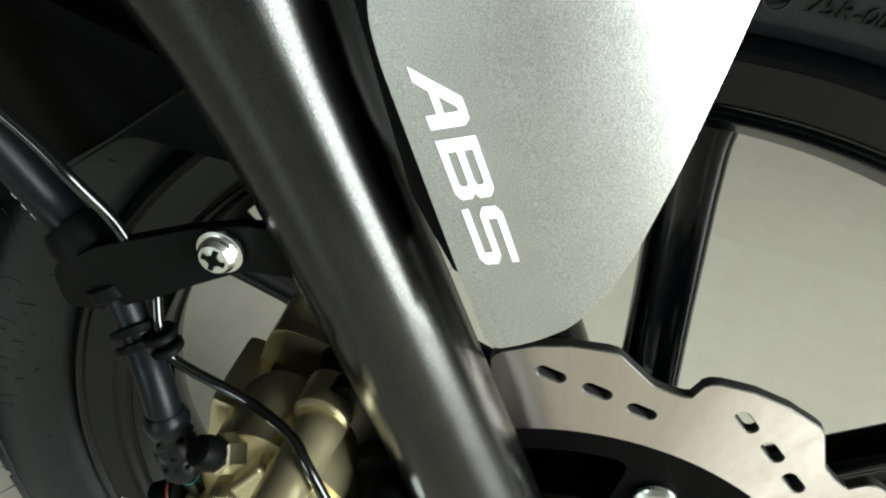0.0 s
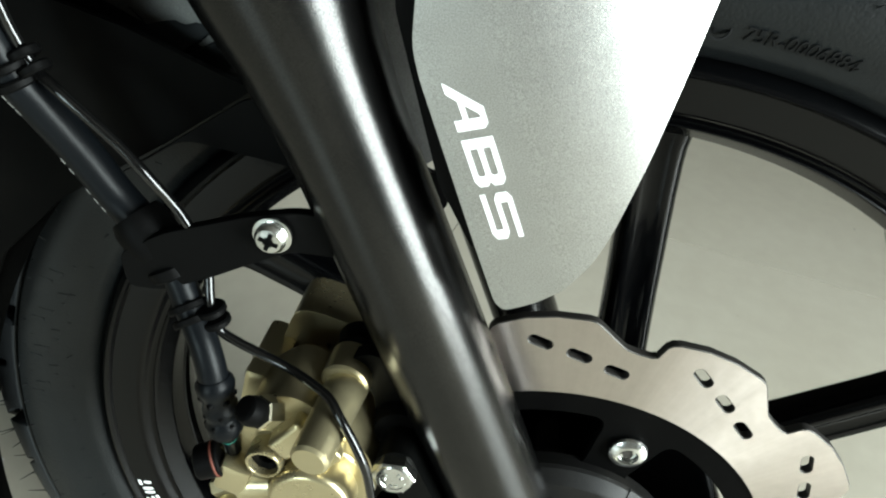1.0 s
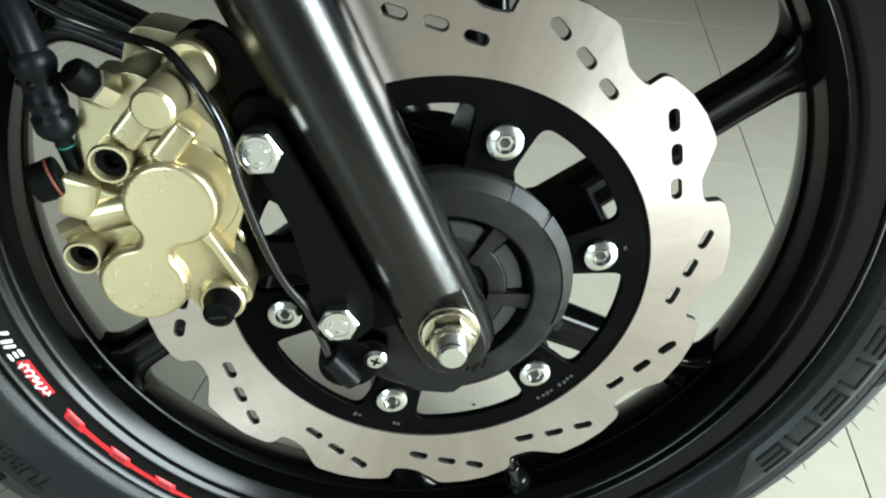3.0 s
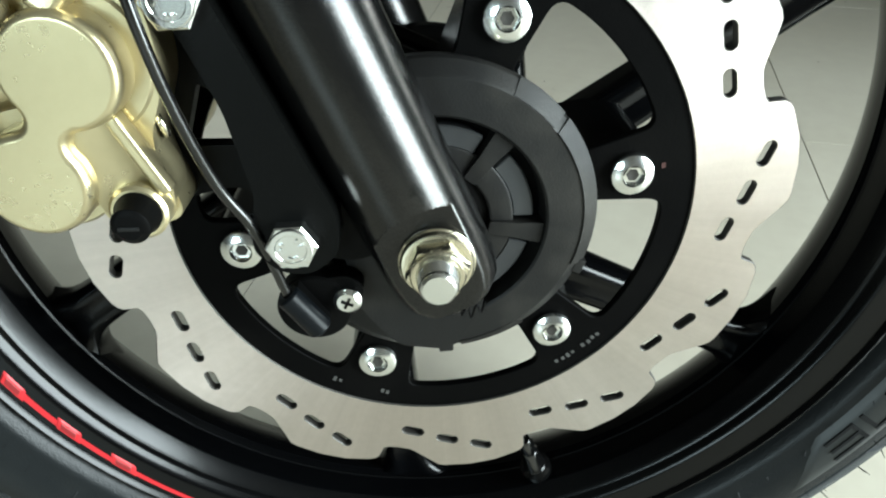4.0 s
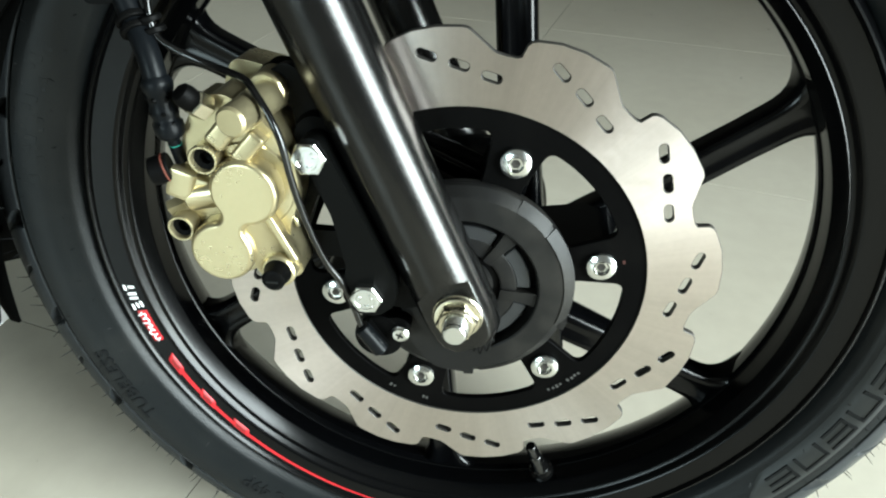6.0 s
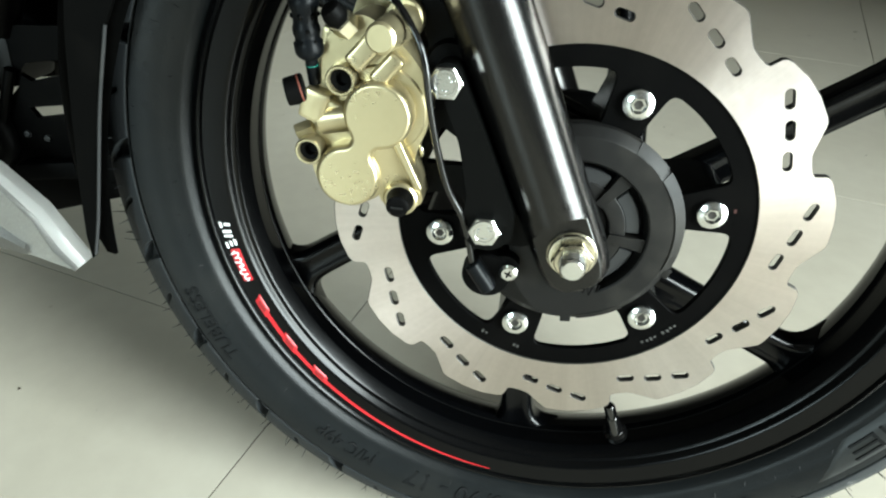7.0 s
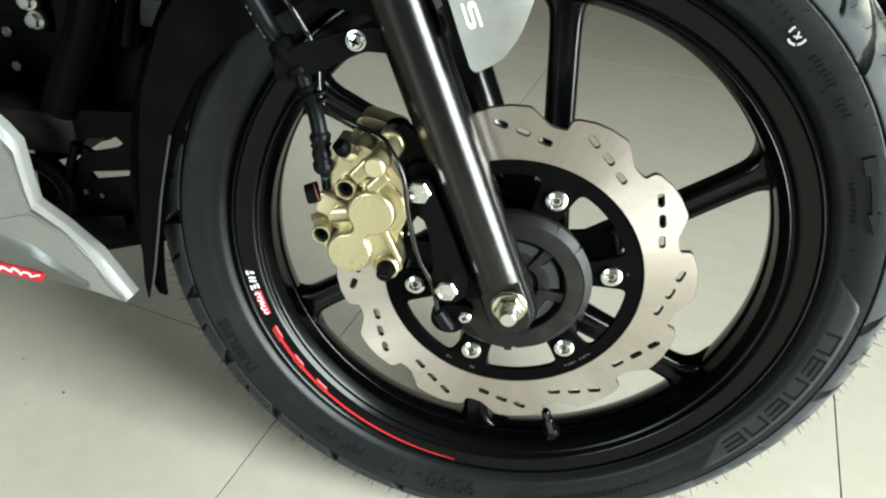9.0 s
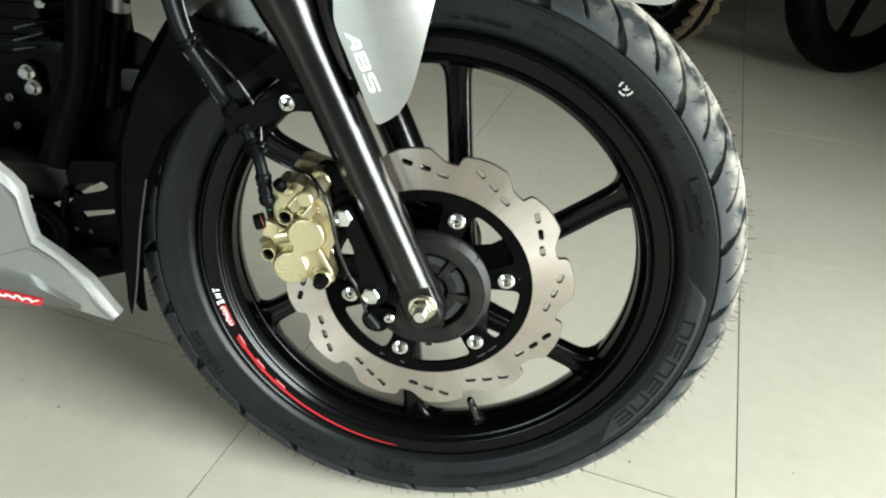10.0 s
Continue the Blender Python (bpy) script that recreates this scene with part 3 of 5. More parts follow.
    cx, cz = 0.2410 * math.cos(radians(86.4)), 0.2410 * math.sin(radians(86.4))
    yy = sidewall_y(0.2410)
    part("approval_ring", lathe([(0.0030, yy + 0.0004), (0.0030, yy - 0.0006), (0.0036, yy - 0.0006), (0.0036, yy + 0.0004)], 24, cx, cz, closed=True), LETTER, ty, "raised approval ring")
    rng = random.Random(3)
    # writing too worn to read: bars of its size
    for a0, a1, n, r0, r1 in ((47.2, 41.0, 7, 0.2430, 0.2492), (39.2, 35.4, 4, 0.2430, 0.2492), (24.5, 16.5, 8, 0.2385, 0.2415), (72.0, 52.5, 15, 0.2480, 0.2520), (-54.0, -84.0, 26, 0.2460, 0.2480), (-60.0, -76.0, 14, 0.2490, 0.2508)):
        for k in range(n):
            b = a0 + (a1 - a0) * k / n
            w = abs(a1 - a0) / n
            cut = (r1 - r0) * rng.choice((0, 0.15, 0.3))
            part("sidewall_bar", arc_band(r0 + cut, r1 - (r1 - r0) * rng.choice((0, 0, 0.2)), b - w * 0.62, b, sidewall_y, 0.0007, 2), LETTER, ty, "raised bar of unreadable moulded writing")
    for k in range(15):
        b = 152.0 + 1.38 * k
        lo, hi = ((0.2436, 0.2555), (0.2436, 0.2470), (0.2500, 0.2555), (0.2470, 0.2530))[(k * 7) % 4]
        part("sidewall_bar", arc_band(lo, hi, b, b + (0.42, 0.62)[k % 2], sidewall_y, 0.0003, 2), RUBBER, ty, "raised bar of a moulded brand mark")
    # long name panel with slanted ends, kept as plain raised shapes
    part("name_panel", slanted_band(0.2372, 0.2572, (6.5, 1.0), (-37.0, -44.5), sidewall_y, 0.0007), PANEL, ty, "smooth raised panel on the sidewall")
    for k in range(6):
        a0 = -4.8 - 5.5 * k
        for lo, hi, b0, b1 in ((0.2420, 0.2433, 0, 4.3), (0.2512, 0.2525, 0.5, 4.8), (0.2420, 0.2525, 0, 0.55), (0.2466, 0.2479, 0.3, 4.4)) if k % 2 else ((0.2420, 0.2525, 0, 0.55), (0.2420, 0.2525, 3.9, 4.45), (0.2512, 0.2525, 0.2, 4.4)):
            part("panel_shape", arc_band(lo, hi, a0 - b1, a0 - b0, sidewall_y, 0.0013), LETTER, ty)
    # rotation arrow and round stamp
    part("arrow_shaft", arc_band(0.2500, 0.2530, 18.5, 25.5, sidewall_y, 0.0022), RUBBER, ty)
    part("arrow_head", arc_band(lambda u: 0.2515 - 0.004 * u, lambda u: 0.2515 + 0.004 * u, 15.0, 18.8, sidewall_y, 0.0022), RUBBER, ty)
    part("arrow_tail", arc_band(0.2475, 0.2555, 25.5, 28.5, sidewall_y, 0.0022), RUBBER, ty)
    c = (0.2465 * math.cos(radians(51.3)), 0.2465 * math.sin(radians(51.3)))
    yy = sidewall_y(0.2465)
    chalk = material("chalk_mark", (0.30, 0.30, 0.28), 0.8, var=0.3, scale=200)
    ring = lathe([(0.0050, yy), (0.0050, yy - 0.0006), (0.0064, yy - 0.0006), (0.0064, yy)], 28, *c, closed=True)
    bmesh.ops.delete(ring, geom=[f for k, f in enumerate(ring.faces) if k % 28 in (5, 6, 13, 14, 15, 21)], context="FACES")
    part("stamp_ring", ring, chalk, ty, "pale worn round inspection stamp")
    bm = block((c[0], yy, c[1]), (0.0012, 0.0012, 0.0050), 0.0002)
    part("stamp_bar", block((c[0], yy, c[1] - 0.001), (0.0050, 0.0012, 0.0012), 0.0002, bm=bm), chalk, ty, "pale worn round inspection stamp")
    # moulding hairs: rows of longer ones on the tread, short bent ones on the sidewall
    rng = random.Random(5)
    verts, faces = [], []
    spots = [(th, s) for s in (0.16, 0.40, 0.66, 0.95) for th in np.arange(0, 360, 3.75)] + [(th, -1) for th in np.arange(0, 360, 3.0)] + [(th, -2) for th in np.arange(1, 360, 5.0)]
    for deg, s in spots:
        th = radians(deg + rng.uniform(-0.8, 0.8))
        if s < 0:
            r = (0.2590 if s == -1 else 0.2400) + rng.uniform(-0.0015, 0.0015)
            y = sidewall_y(r) - MID
            d = Vector((0.9 * math.cos(th + rng.uniform(-1, 1)), -0.8, 0.9 * math.sin(th + rng.uniform(-1, 1))))
            ln = rng.uniform(0.0016, 0.0034)
        else:
            y = -0.0462 * (1 - s)
            a = math.acos(max(-1, min(1, y / 0.0462)))
            r = 0.2552 + 0.0418 * math.sin(a) ** 0.96
            d = Vector((math.cos(th), 1.2 * y / 0.0462, math.sin(th)))
            ln = rng.uniform(0.004, 0.0085)
        p = Vector((r * math.cos(th), MID + y, r * math.sin(th)))
        d = (d.normalized() + Vector((rng.uniform(-0.4, 0.4), rng.uniform(-0.4, 0.4), rng.uniform(-0.4, 0.4)))).normalized()
        u = d.orthogonal().normalized() * 0.00045
        v = d.cross(u)
        i = len(verts)
        verts += [p - d * 0.001 + u, p - d * 0.001 - u * 0.5 + v * 0.86, p - d * 0.001 - u * 0.5 - v * 0.86, p + d * ln + u * 0.3, p + d * ln - u * 0.15 + v * 0.26, p + d * ln - u * 0.15 - v * 0.26]
        faces += [(i, i + 1, i + 4, i + 3), (i + 1, i + 2, i + 5, i + 4), (i + 2, i, i + 3, i + 5), (i + 3, i + 4, i + 5)]
    me = bpy.data.meshes.new("tyre_hairs")
    me.from_pydata(verts, [], faces)
    me.materials.append(LETTER)
    ob = new("tyre_hairs", me)
    ob.parent = ty
    tagged(ob, "short rubber moulding hairs", kind="stuff")


def build_disc():
    """A wave-edged brake disc with slots, its black carrier and bolts."""
    outer = []
    for k in range(12):
        hook = 19.65 - 30 * k
        for u, r in ((0.0, 0.1232), (0.9, 0.1240), (1.5, 0.1296), (2.2, 0.1314), (3.4, 0.1326), (8, 0.1346), (13, 0.1352), (18, 0.1347), (19.3, 0.1341), (20.1, 0.1328), (24.6, 0.1250), (25.6, 0.1239), (28, 0.1231)):
            a = radians(hook - u)
            outer.append((r * math.cos(a), r * math.sin(a)))
    holes = []
    for k in range(12):
        row = [Vector((r * math.cos(radians(a - 30 * k)), r * math.sin(radians(a - 30 * k)))) for r, a in ((0.1228, 9.45), (0.1172, 2.25), (0.1122, -5.55))]
        d = (row[0] - row[2]).normalized()
        s = Vector((-d.y, d.x))
        for c in row:
            loop = []
            for j in range(9):
                a = math.pi * j / 8 - math.pi / 2
                p = c + d * (0.0028 + 0.0021 * math.cos(a)) + s * 0.0021 * math.sin(a)
                loop.append((p.x, p.y))
            for j in range(9):
                a = math.pi * j / 8 + math.pi / 2
                p = c + d * (-0.0028 + 0.0021 * math.cos(a)) + s * 0.0021 * math.sin(a)
                loop.append((p.x, p.y))
            holes.append(loop)
    inner = arc(0.0970, 360, 0, 120)[:-1]
    disc = part("brake_disc", plate(outer, [*holes, inner], 0.0002, 0.0044, 0.0004), STEEL, BIKE, "brushed steel petal brake disc with slots", 30)
    disc.data.materials.append(DARKEDGE)
    for p in disc.data.polygons:
        if abs(p.normal.y) < 0.9:
            p.material_index = 1
    wins = []
    for k in range(6):
        b0 = 10.65 + 60 * k
        a0, a1 = b0 + 10.8, b0 + 51.0
        loop = arc(0.0862, a0, a1, 12) + arc(0.0560, a1 + 1, a0 + 1, 8)
        wins.append(rounded([loop[0], loop[3], loop[6], loop[9], loop[12], loop[13], loop[17], loop[21]], 0.0062, 5))
    bore = arc(0.040, 360, 0, 60)[:-1]
    part("carrier", plate(arc(0.0972, 0, 360, 120)[:-1], [*wins, bore], 0.0010, 0.0050, 0.0004), CARRIER, disc, "matt black painted disc carrier with windows", 30)
    for k, a in enumerate((-55.5, -53.6, -52.0, -50.4, -47.0, -45.2, -43.6, -42.0, -119, -117.4, -105.4, -104.0)):
        part("print_bar", arc_band(0.0895 + 0.0004 * (k % 2), 0.0912 + 0.0003 * (k % 3), a, a + 0.9, lambda r: 0.0010, 0.0002, 2), FAINT, disc, "faint bar of unreadable print")
    part("paint_dot", arc_band(0.0850, 0.0864, 10.2, 11.6, lambda r: 0.0010, 0.0002, 3), material("paint_dot_red", (0.035, 0.006, 0.004), 0.5), disc, "small red paint mark")
    for k in range(6):
        a = radians(10.65 + 60 * k)
        x, z = 0.0737 * math.cos(a), 0.0737 * math.sin(a)
        bm = lathe([(0, 0.006), (0.0072, 0.006), (0.0074, 0.0008), (0.0080, 0.0004), (0.0082, -0.0004), (0.0077, -0.0016), (0.0060, -0.0026), (0.0042, -0.0030)], 28, x, z)
        lathe([(0.0042, -0.0030), (0.0037, -0.0012), (0, -0.0012)], 6, x, z, bm=bm)
        part("disc_bolt", bm, ZINC, disc, "zinc button-head bolt", 32)
        # dark disc colours in the shade and dark reflections of the recess
        part("socket_shade", lathe([(0, -0.0013), (0.0023, -0.0013), (0.0024, -0.0015), (0.0014, -0.0015), (0.0008, -0.0013)], 6, x, z), DARKEDGE, disc, "dark disc for the shade inside the hexagon socket")


def build_hub_cover():
    """The dark plastic ring over the hub: a flat face with a bevelled, notched rim, and a ribbed dish inside."""
    cover = part("hub_cover", lathe([(0.0582, 0.004), (0.0592, -0.0032), (0.0586, -0.0050), (0.0548, -0.0088), (0.0536, -0.0096), (0.0412, -0.0104), (0.0403, -0.0098), (0.0396, -0.0050), (0.0390, 0.004)], 120, closed=True), PLASTIC, BIKE, "dark grey plastic hub cover ring", 25)
    part("inner_dish", lathe([(0.0395, 0.000), (0.0300, -0.0015), (0.020, -0.0050), (0, -0.0055), (0, 0.006), (0.0395, 0.006)], 80), BLACK, cover)
    part("inner_collar", lathe([(0.0290, 0.0), (0.0288, -0.0058), (0.0280, -0.0064), (0.0210, -0.0070), (0.0200, -0.0064), (0.0196, 0.0)], 72, closed=True), PLASTIC, cover)
    for k in range(6):
        a = 22 + 60 * k
        part("cover_segment", plate(arc(0.0362, a - 21, a + 21, 12) + arc(0.0286, a + 21, a - 21, 12), [], -0.0062, -0.001, 0.0006), SEGMENT, cover, "grey plastic segment between the ribs")
        bm = plate(rounded([(0.0200, -0.0026), (0.0300, -0.0030), (0.0398, -0.0042), (0.0398, 0.0042), (0.0300, 0.0030), (0.0200, 0.0026)], 0.001), [], -0.0084, -0.002, 0.0006)
        bm.transform(Matrix.Rotation(radians(-(a + 30)), 4, "Y"))
        part("cover_rib", bm, PLASTIC, cover)
    # raised lengths of the bevelled rim with notches between them
    slope = lambda r: -0.0096 + (r - 0.0536) * 0.86
    for a0, a1, t in ((-20, 38.6, 0.0009), (41.0, 60.5, 0.0005), (-80, -54, 0.0004)):
        part("cover_step", arc_band(0.0540, 0.0596, a0, a1, slope, t, 60), PLASTIC, cover)
    for a in (-21.5, -86):
        bm = block((0.0588, -0.0040, 0), (0.004, 0.006, 0.006), 0.0008)
        bm.transform(Matrix.Rotation(radians(-a), 4, "Y"))
        part("cover_tab", bm, PLASTIC, cover)
    part("spindle_spacer", rod((0, 0.0, 0), (0, -0.018, 0), 0.0165, 0.0155), PLASTIC, cover)


FORK_DIR = Vector((-0.3939, 0, 0.9192))
FORK_ACROSS = Vector((0.9192, 0, 0.3939))
FORK_X = -0.0022


def build_fork(name, y, near):
    """One fork leg: a round painted slider with a rounded foot, milled flat round the axle and swelling at the top."""
    rows = [(-0.0255, 0.0060), (-0.0250, 0.0110), (-0.0225, 0.0150), (-0.0185, 0.0178), (-0.012, 0.0192), (-0.004, 0.0197)] + [(0.004 + 0.0006 * k, 0.0197) for k in range(38)]
    rows += [(0.03, 0.0196), (0.06, 0.0195), (0.10, 0.0195), (0.14, 0.0194), (0.18, 0.0192), (0.215, 0.0190), (0.235, 0.0196), (0.252, 0.0212), (0.268, 0.0238), (0.285, 0.0256), (0.300, 0.0262), (0.40, 0.0264)]
    bm = bmesh.new()
    rings, n = [], 144
    for d, r in rows:
        c = Vector((FORK_X, y, 0)) + FORK_DIR * d
        ring = []
        for j in range(n):
            a = 2 * math.pi * j / n
            p = c + FORK_ACROSS * (r * math.cos(a)) + Vector((0, r * math.sin(a), 0))
            if near and (d < 0 or math.hypot(p.x, p.z) < 0.0209):
                p.y = max(p.y, y - 0.0135)
            ring.append(bm.verts.new(p))
        rings.append(ring)
    for a, b in zip(rings, rings[1:]):
        for j in range(n):
            bm.faces.new((a[j], b[j], b[(j + 1) % n], a[(j + 1) % n]))
    bm.faces.new(rings[0])
    bm.faces.new(rings[-1])
    return part(name, bm, GUNMETAL, BIKE, "graphite-painted metal fork leg with bright reflections", 33)


def build_axle():
    y = -0.0349
    bm = lathe([(0, y - 0.003), (0.0106, y - 0.003), (0.0106, y - 0.0078), (0.0100, y - 0.0088), (0, y - 0.0088)], 6, bm=None, a0=radians(8))
    lathe([(0.0094, y - 0.0080), (0.0090, y - 0.0092), (0.0084, y - 0.0098), (0.0072, y - 0.0098), (0.0066, y - 0.0090), (0, y - 0.0090)], 40, bm=bm)
    nut = part("axle_nut", bm, YZINC, BIKE, "yellow zinc hexagon axle nut on a flanged washer", 30)
    part("washer", lathe([(0, y), (0.0126, y), (0.0128, y - 0.0012), (0.0122, y - 0.0018), (0.0122, y - 0.0024), (0.0116, y - 0.0034), (0.0100, y - 0.0038), (0, y - 0.0038)], 48), YZINC, nut)
    rows = [(0.0, y - 0.004)]
    yy = y - 0.0090
    for k in range(5):
        rows += [(0.0065, yy), (0.0060, yy - 0.0007)]
        yy -= 0.0014
    rows += [(0.0062, yy), (0.0058, yy - 0.0010), (0.0050, yy - 0.0017), (0, yy - 0.0018)]
    part("thread", lathe(rows, 32), ZINC, nut, "bright threaded end of the axle")
    part("axle", rod((0, -0.03, 0), (0, 0.129, 0), 0.0075), ZINC, nut)


def build_caliper():
    """The gold two-piston caliper with its pins, plugs, boots and bleed nipple."""
    p1, p2 = Vector((-0.0978, 0.0676)), Vector((-0.1128, 0.0360))
    yf = -0.0490
    r1, r2 = 0.0164, 0.0158
    # joined outline of both cylinders, with rounded hollows at the waist
    gap = (p2 - p1).length
    fil = 0.0042
    along = (gap * gap + (r1 + fil) ** 2 - (r2 + fil) ** 2) / (2 * gap)
    high = math.sqrt((r1 + fil) ** 2 - along * along)
    base = math.degrees(math.atan2(p2.y - p1.y, p2.x - p1.x))
    t1, t2 = math.degrees(math.atan2(high, along)), math.degrees(math.atan2(high, gap - along))

    def figure(k):
        side = Vector((-(p2 - p1).y, (p2 - p1).x)).normalized()
        mid = p1 + (p2 - p1).normalized() * along
        q1, q2 = mid + side * high, mid - side * high
        out = arc(r1 + k, base + t1, base + 360 - t1, 40, *p1)
        out += arc(fil - k, base + 180 - t1, base + t2, 8, *q2)
        out += arc(r2 + k, base + 180 + t2, base + 540 - t2, 40, *p2)
        out += arc(fil - k, base - t2, base - 180 + t1, 8, *q1)
        return out

    cal = part("brake_caliper", loft([[(x, y, z) for x, z in figure(k)] for k, y in ((-0.0026, yf), (-0.0012, yf + 0.0008), (-0.0003, yf + 0.0022), (0.0, yf + 0.0036), (0.0, -0.012))]), GOLD, BIKE, "matt gold two-piston brake caliper", 35)
    body = rounded([(-0.0905, 0.1010), (-0.0765, 0.0850), (-0.0745, 0.0620), (-0.0830, 0.0440), (-0.0760, 0.0200), (-0.0880, 0.0165), (-0.1010, 0.0250), (-0.1300, 0.0230), (-0.1345, 0.0400), (-0.1360, 0.0560),
                    (-0.1310, 0.0780), (-0.1240, 0.1000), (-0.1080, 0.1130)], 0.009, 5)
    part("body", plate(body, [], -0.0370, -0.0085, 0.0022), GOLD, cal)
    far = rounded([(-0.0850, 0.1080), (-0.0800, 0.0300), (-0.0960, 0.0180), (-0.1300, 0.0260), (-0.1360, 0.0640), (-0.1180, 0.1160)], 0.008, 4)
    part("rear_body", plate(far, [], 0.0065, 0.0300, 0.002), GOLD, cal)
    part("bridge", block((-0.1310, -0.001, 0.0700), (0.014, 0.034, 0.060), 0.003, Matrix.Rotation(radians(12), 4, "Y")), GOLD, cal)
    part("cylinder_flange", lathe([(0, -0.0120), (0.0212, -0.0120), (0.0214, -0.0372), (0.0206, -0.0382), (0, -0.0382)], 56, *p1), GOLD, cal)
    part("cylinder_flange", lathe([(0, -0.0120), (0.0188, -0.0120), (0.0190, -0.0350), (0.0182, -0.0360), (0, -0.0360)], 56, *p2), GOLD, cal)
    # hollow bosses
    for c, r in (((-0.1155, 0.0820), 0.0072), ((-0.1325, 0.0462), 0.0068)):
        bm = lathe([(r, -0.012), (r, -0.0445), (r - 0.0006, -0.0455), (r * 0.80, -0.0455), (r * 0.75, -0.0449), (r * 0.75, -0.0300), (0, -0.0300)], 32, *c)
        part("boss", bm, GOLD, cal)
        part("boss_bore", lathe([(0, -0.0330), (r * 0.74, -0.0330), (r * 0.74, -0.0425), (r * 0.42, -0.0418), (r * 0.38, -0.0385), (0, -0.038)], 24, *c), BLACK, cal, "black bolt sunk in its bore")
    # slide pin barrel across the top
    part("pin_barrel", rod((-0.0937, -0.0596, 0.1055), (-0.0885, -0.0150, 0.1065), 0.0069, 0.0082, 36, 0.0012), GOLD, cal)
    part("top_ear", rod((-0.0905, -0.0250, 0.1080), (-0.0890, -0.0085, 0.1085), 0.0092, 0.0096, 32, 0.001), GOLD, cal)
    part("pin_boot", tube([(-0.0885, -0.0160, 0.1085), (-0.0885, -0.010, 0.1085), (-0.0885, -0.006, 0.1085), (-0.0885, 0.0, 0.1085), (-0.0885, 0.004, 0.1085)], [0.0072, 0.0105, 0.0078, 0.0102, 0.0060], 28), BLACK, cal, "black rubber pin boot")
    # square-edged webs that run from the barrel down to the cylinders
    for c, size, turn in (((-0.1050, -0.0385, 0.0950), (0.0100, 0.013, 0.0170), 42), ((-0.0945, -0.0390, 0.0880), (0.0085, 0.014, 0.0165), 42), ((-0.1230, -0.0370, 0.0660), (0.0150, 0.012, 0.0120), 20)):
        part("web", block(c, size, 0.0022, Matrix.Rotation(radians(turn), 4, "Y") @ Matrix.Rotation(radians(-6), 4, "X"), seg=3), GOLD, cal)
    part("side_neck", rod((-0.1130, -0.0370, 0.0640), (-0.1290, -0.0375, 0.0610), 0.0078, 0.0080, 24, 0.0015), GOLD, cal)
    # lower arm to the black pin boot: a sloping plate with a raised edge
    out = rounded([(-0.1010, 0.0540), (-0.0890, 0.0560), (-0.0775, 0.0340), (-0.0785, 0.0215), (-0.0900, 0.0180), (-0.0980, 0.0240)], 0.005, 5)
    bm = plate(out, [], -0.0440, -0.0300, 0.0026, seg=3)
    for v in bm.verts:
        v.co.y += 0.30 * max(0.0, v.co.x + 0.0925)
    part("lower_web", bm, GOLD, cal)
    bm = block((-0.0838, -0.0415, 0.0425), (0.0042, 0.0060, 0.0260), 0.0014, Matrix.Rotation(radians(-25), 4, "Y"), seg=3)
    part("web_ridge", bm, GOLD, cal)
    part("spring_clip", tube(glide([(-0.0800, -0.0300, 0.0440), (-0.0785, -0.0330, 0.0455), (-0.0790, -0.0345, 0.0490), (-0.0805, -0.0330, 0.0510)], 5), 0.0012, 10), YZINC, cal, "small brass spring clip")
    part("lower_ear", rod((-0.0870, -0.0462, 0.0258), (-0.0870, -0.0100, 0.0258), 0.0086, 0.0086, 32, 0.001), GOLD, cal)
    part("lower_boot", tube([(-0.0868, -0.0430, 0.0260), (-0.0868, -0.0470, 0.0260), (-0.0868, -0.0495, 0.0258), (-0.0868, -0.0535, 0.0256), (-0.0868, -0.0550, 0.0256)], [0.0068, 0.0068, 0.0058, 0.0056, 0.0036], 28), BLACK, cal, "black rubber cap")
    part("cap_slot", block((-0.0868, -0.0550, 0.0256), (0.006, 0.0008, 0.0012), 0.0003), PLASTIC, cal)
    # bleed nipple with its cap
    part("bleed_nipple", rod((-0.1120, -0.0400, 0.1045), (-0.1152, -0.0455, 0.1095), 0.0062, 0.0060, 6), YZINC, cal, "brass bleed nipple")
    part("nipple_cap", tube([(-0.1146, -0.0448, 0.1088), (-0.1154, -0.0460, 0.1100), (-0.1168, -0.0476, 0.1122), (-0.1182, -0.0490, 0.1146), (-0.1188, -0.0496, 0.1156)], [0.0042, 0.0052, 0.0054, 0.0046, 0.0026], 24), BLACK, cal, "dark rubber dust cap")
    # hose union
    part("union_block", block((-0.1290, -0.0390, 0.0690), (0.0125, 0.013, 0.0150), 0.0025, Matrix.Rotation(radians(20), 4, "Y")), GOLD, cal)
    part("union_bolt", rod((-0.1340, -0.0400, 0.0760), (-0.1425, -0.0430, 0.0740), 0.0072, 0.0066, 28), BLACK, cal, "black rubber union cap")
    part("union_washer", rod((-0.1354, -0.0405, 0.0757), (-0.1364, -0.0409, 0.0754), 0.0073, cham=0.0003), material("copper_washer", (0.16, 0.05, 0.035), 0.45, metal=0.5), cal, "reddish sealing washer")
    part("side_hex", rod((-0.1320, -0.0350, 0.0560), (-0.1405, -0.0370, 0.0525), 0.0046, 0.0044, 6), GOLD, cal)
    # back plate that the caliper slides on
    br = rounded([(-0.0800, 0.1220), (-0.0600, 0.1000), (-0.0560, 0.0800), (-0.0500, 0.0500), (-0.0300, 0.0200), (-0.0330, 0.0020), (-0.0480, 0.0010), (-0.0620, 0.0220), (-0.0740, 0.0200), (-0.0860, 0.0160), (-0.0930, 0.0260),
                  (-0.0850, 0.0400), (-0.0780, 0.0700), (-0.0800, 0.1020), (-0.0960, 0.1130)], 0.006, 4)
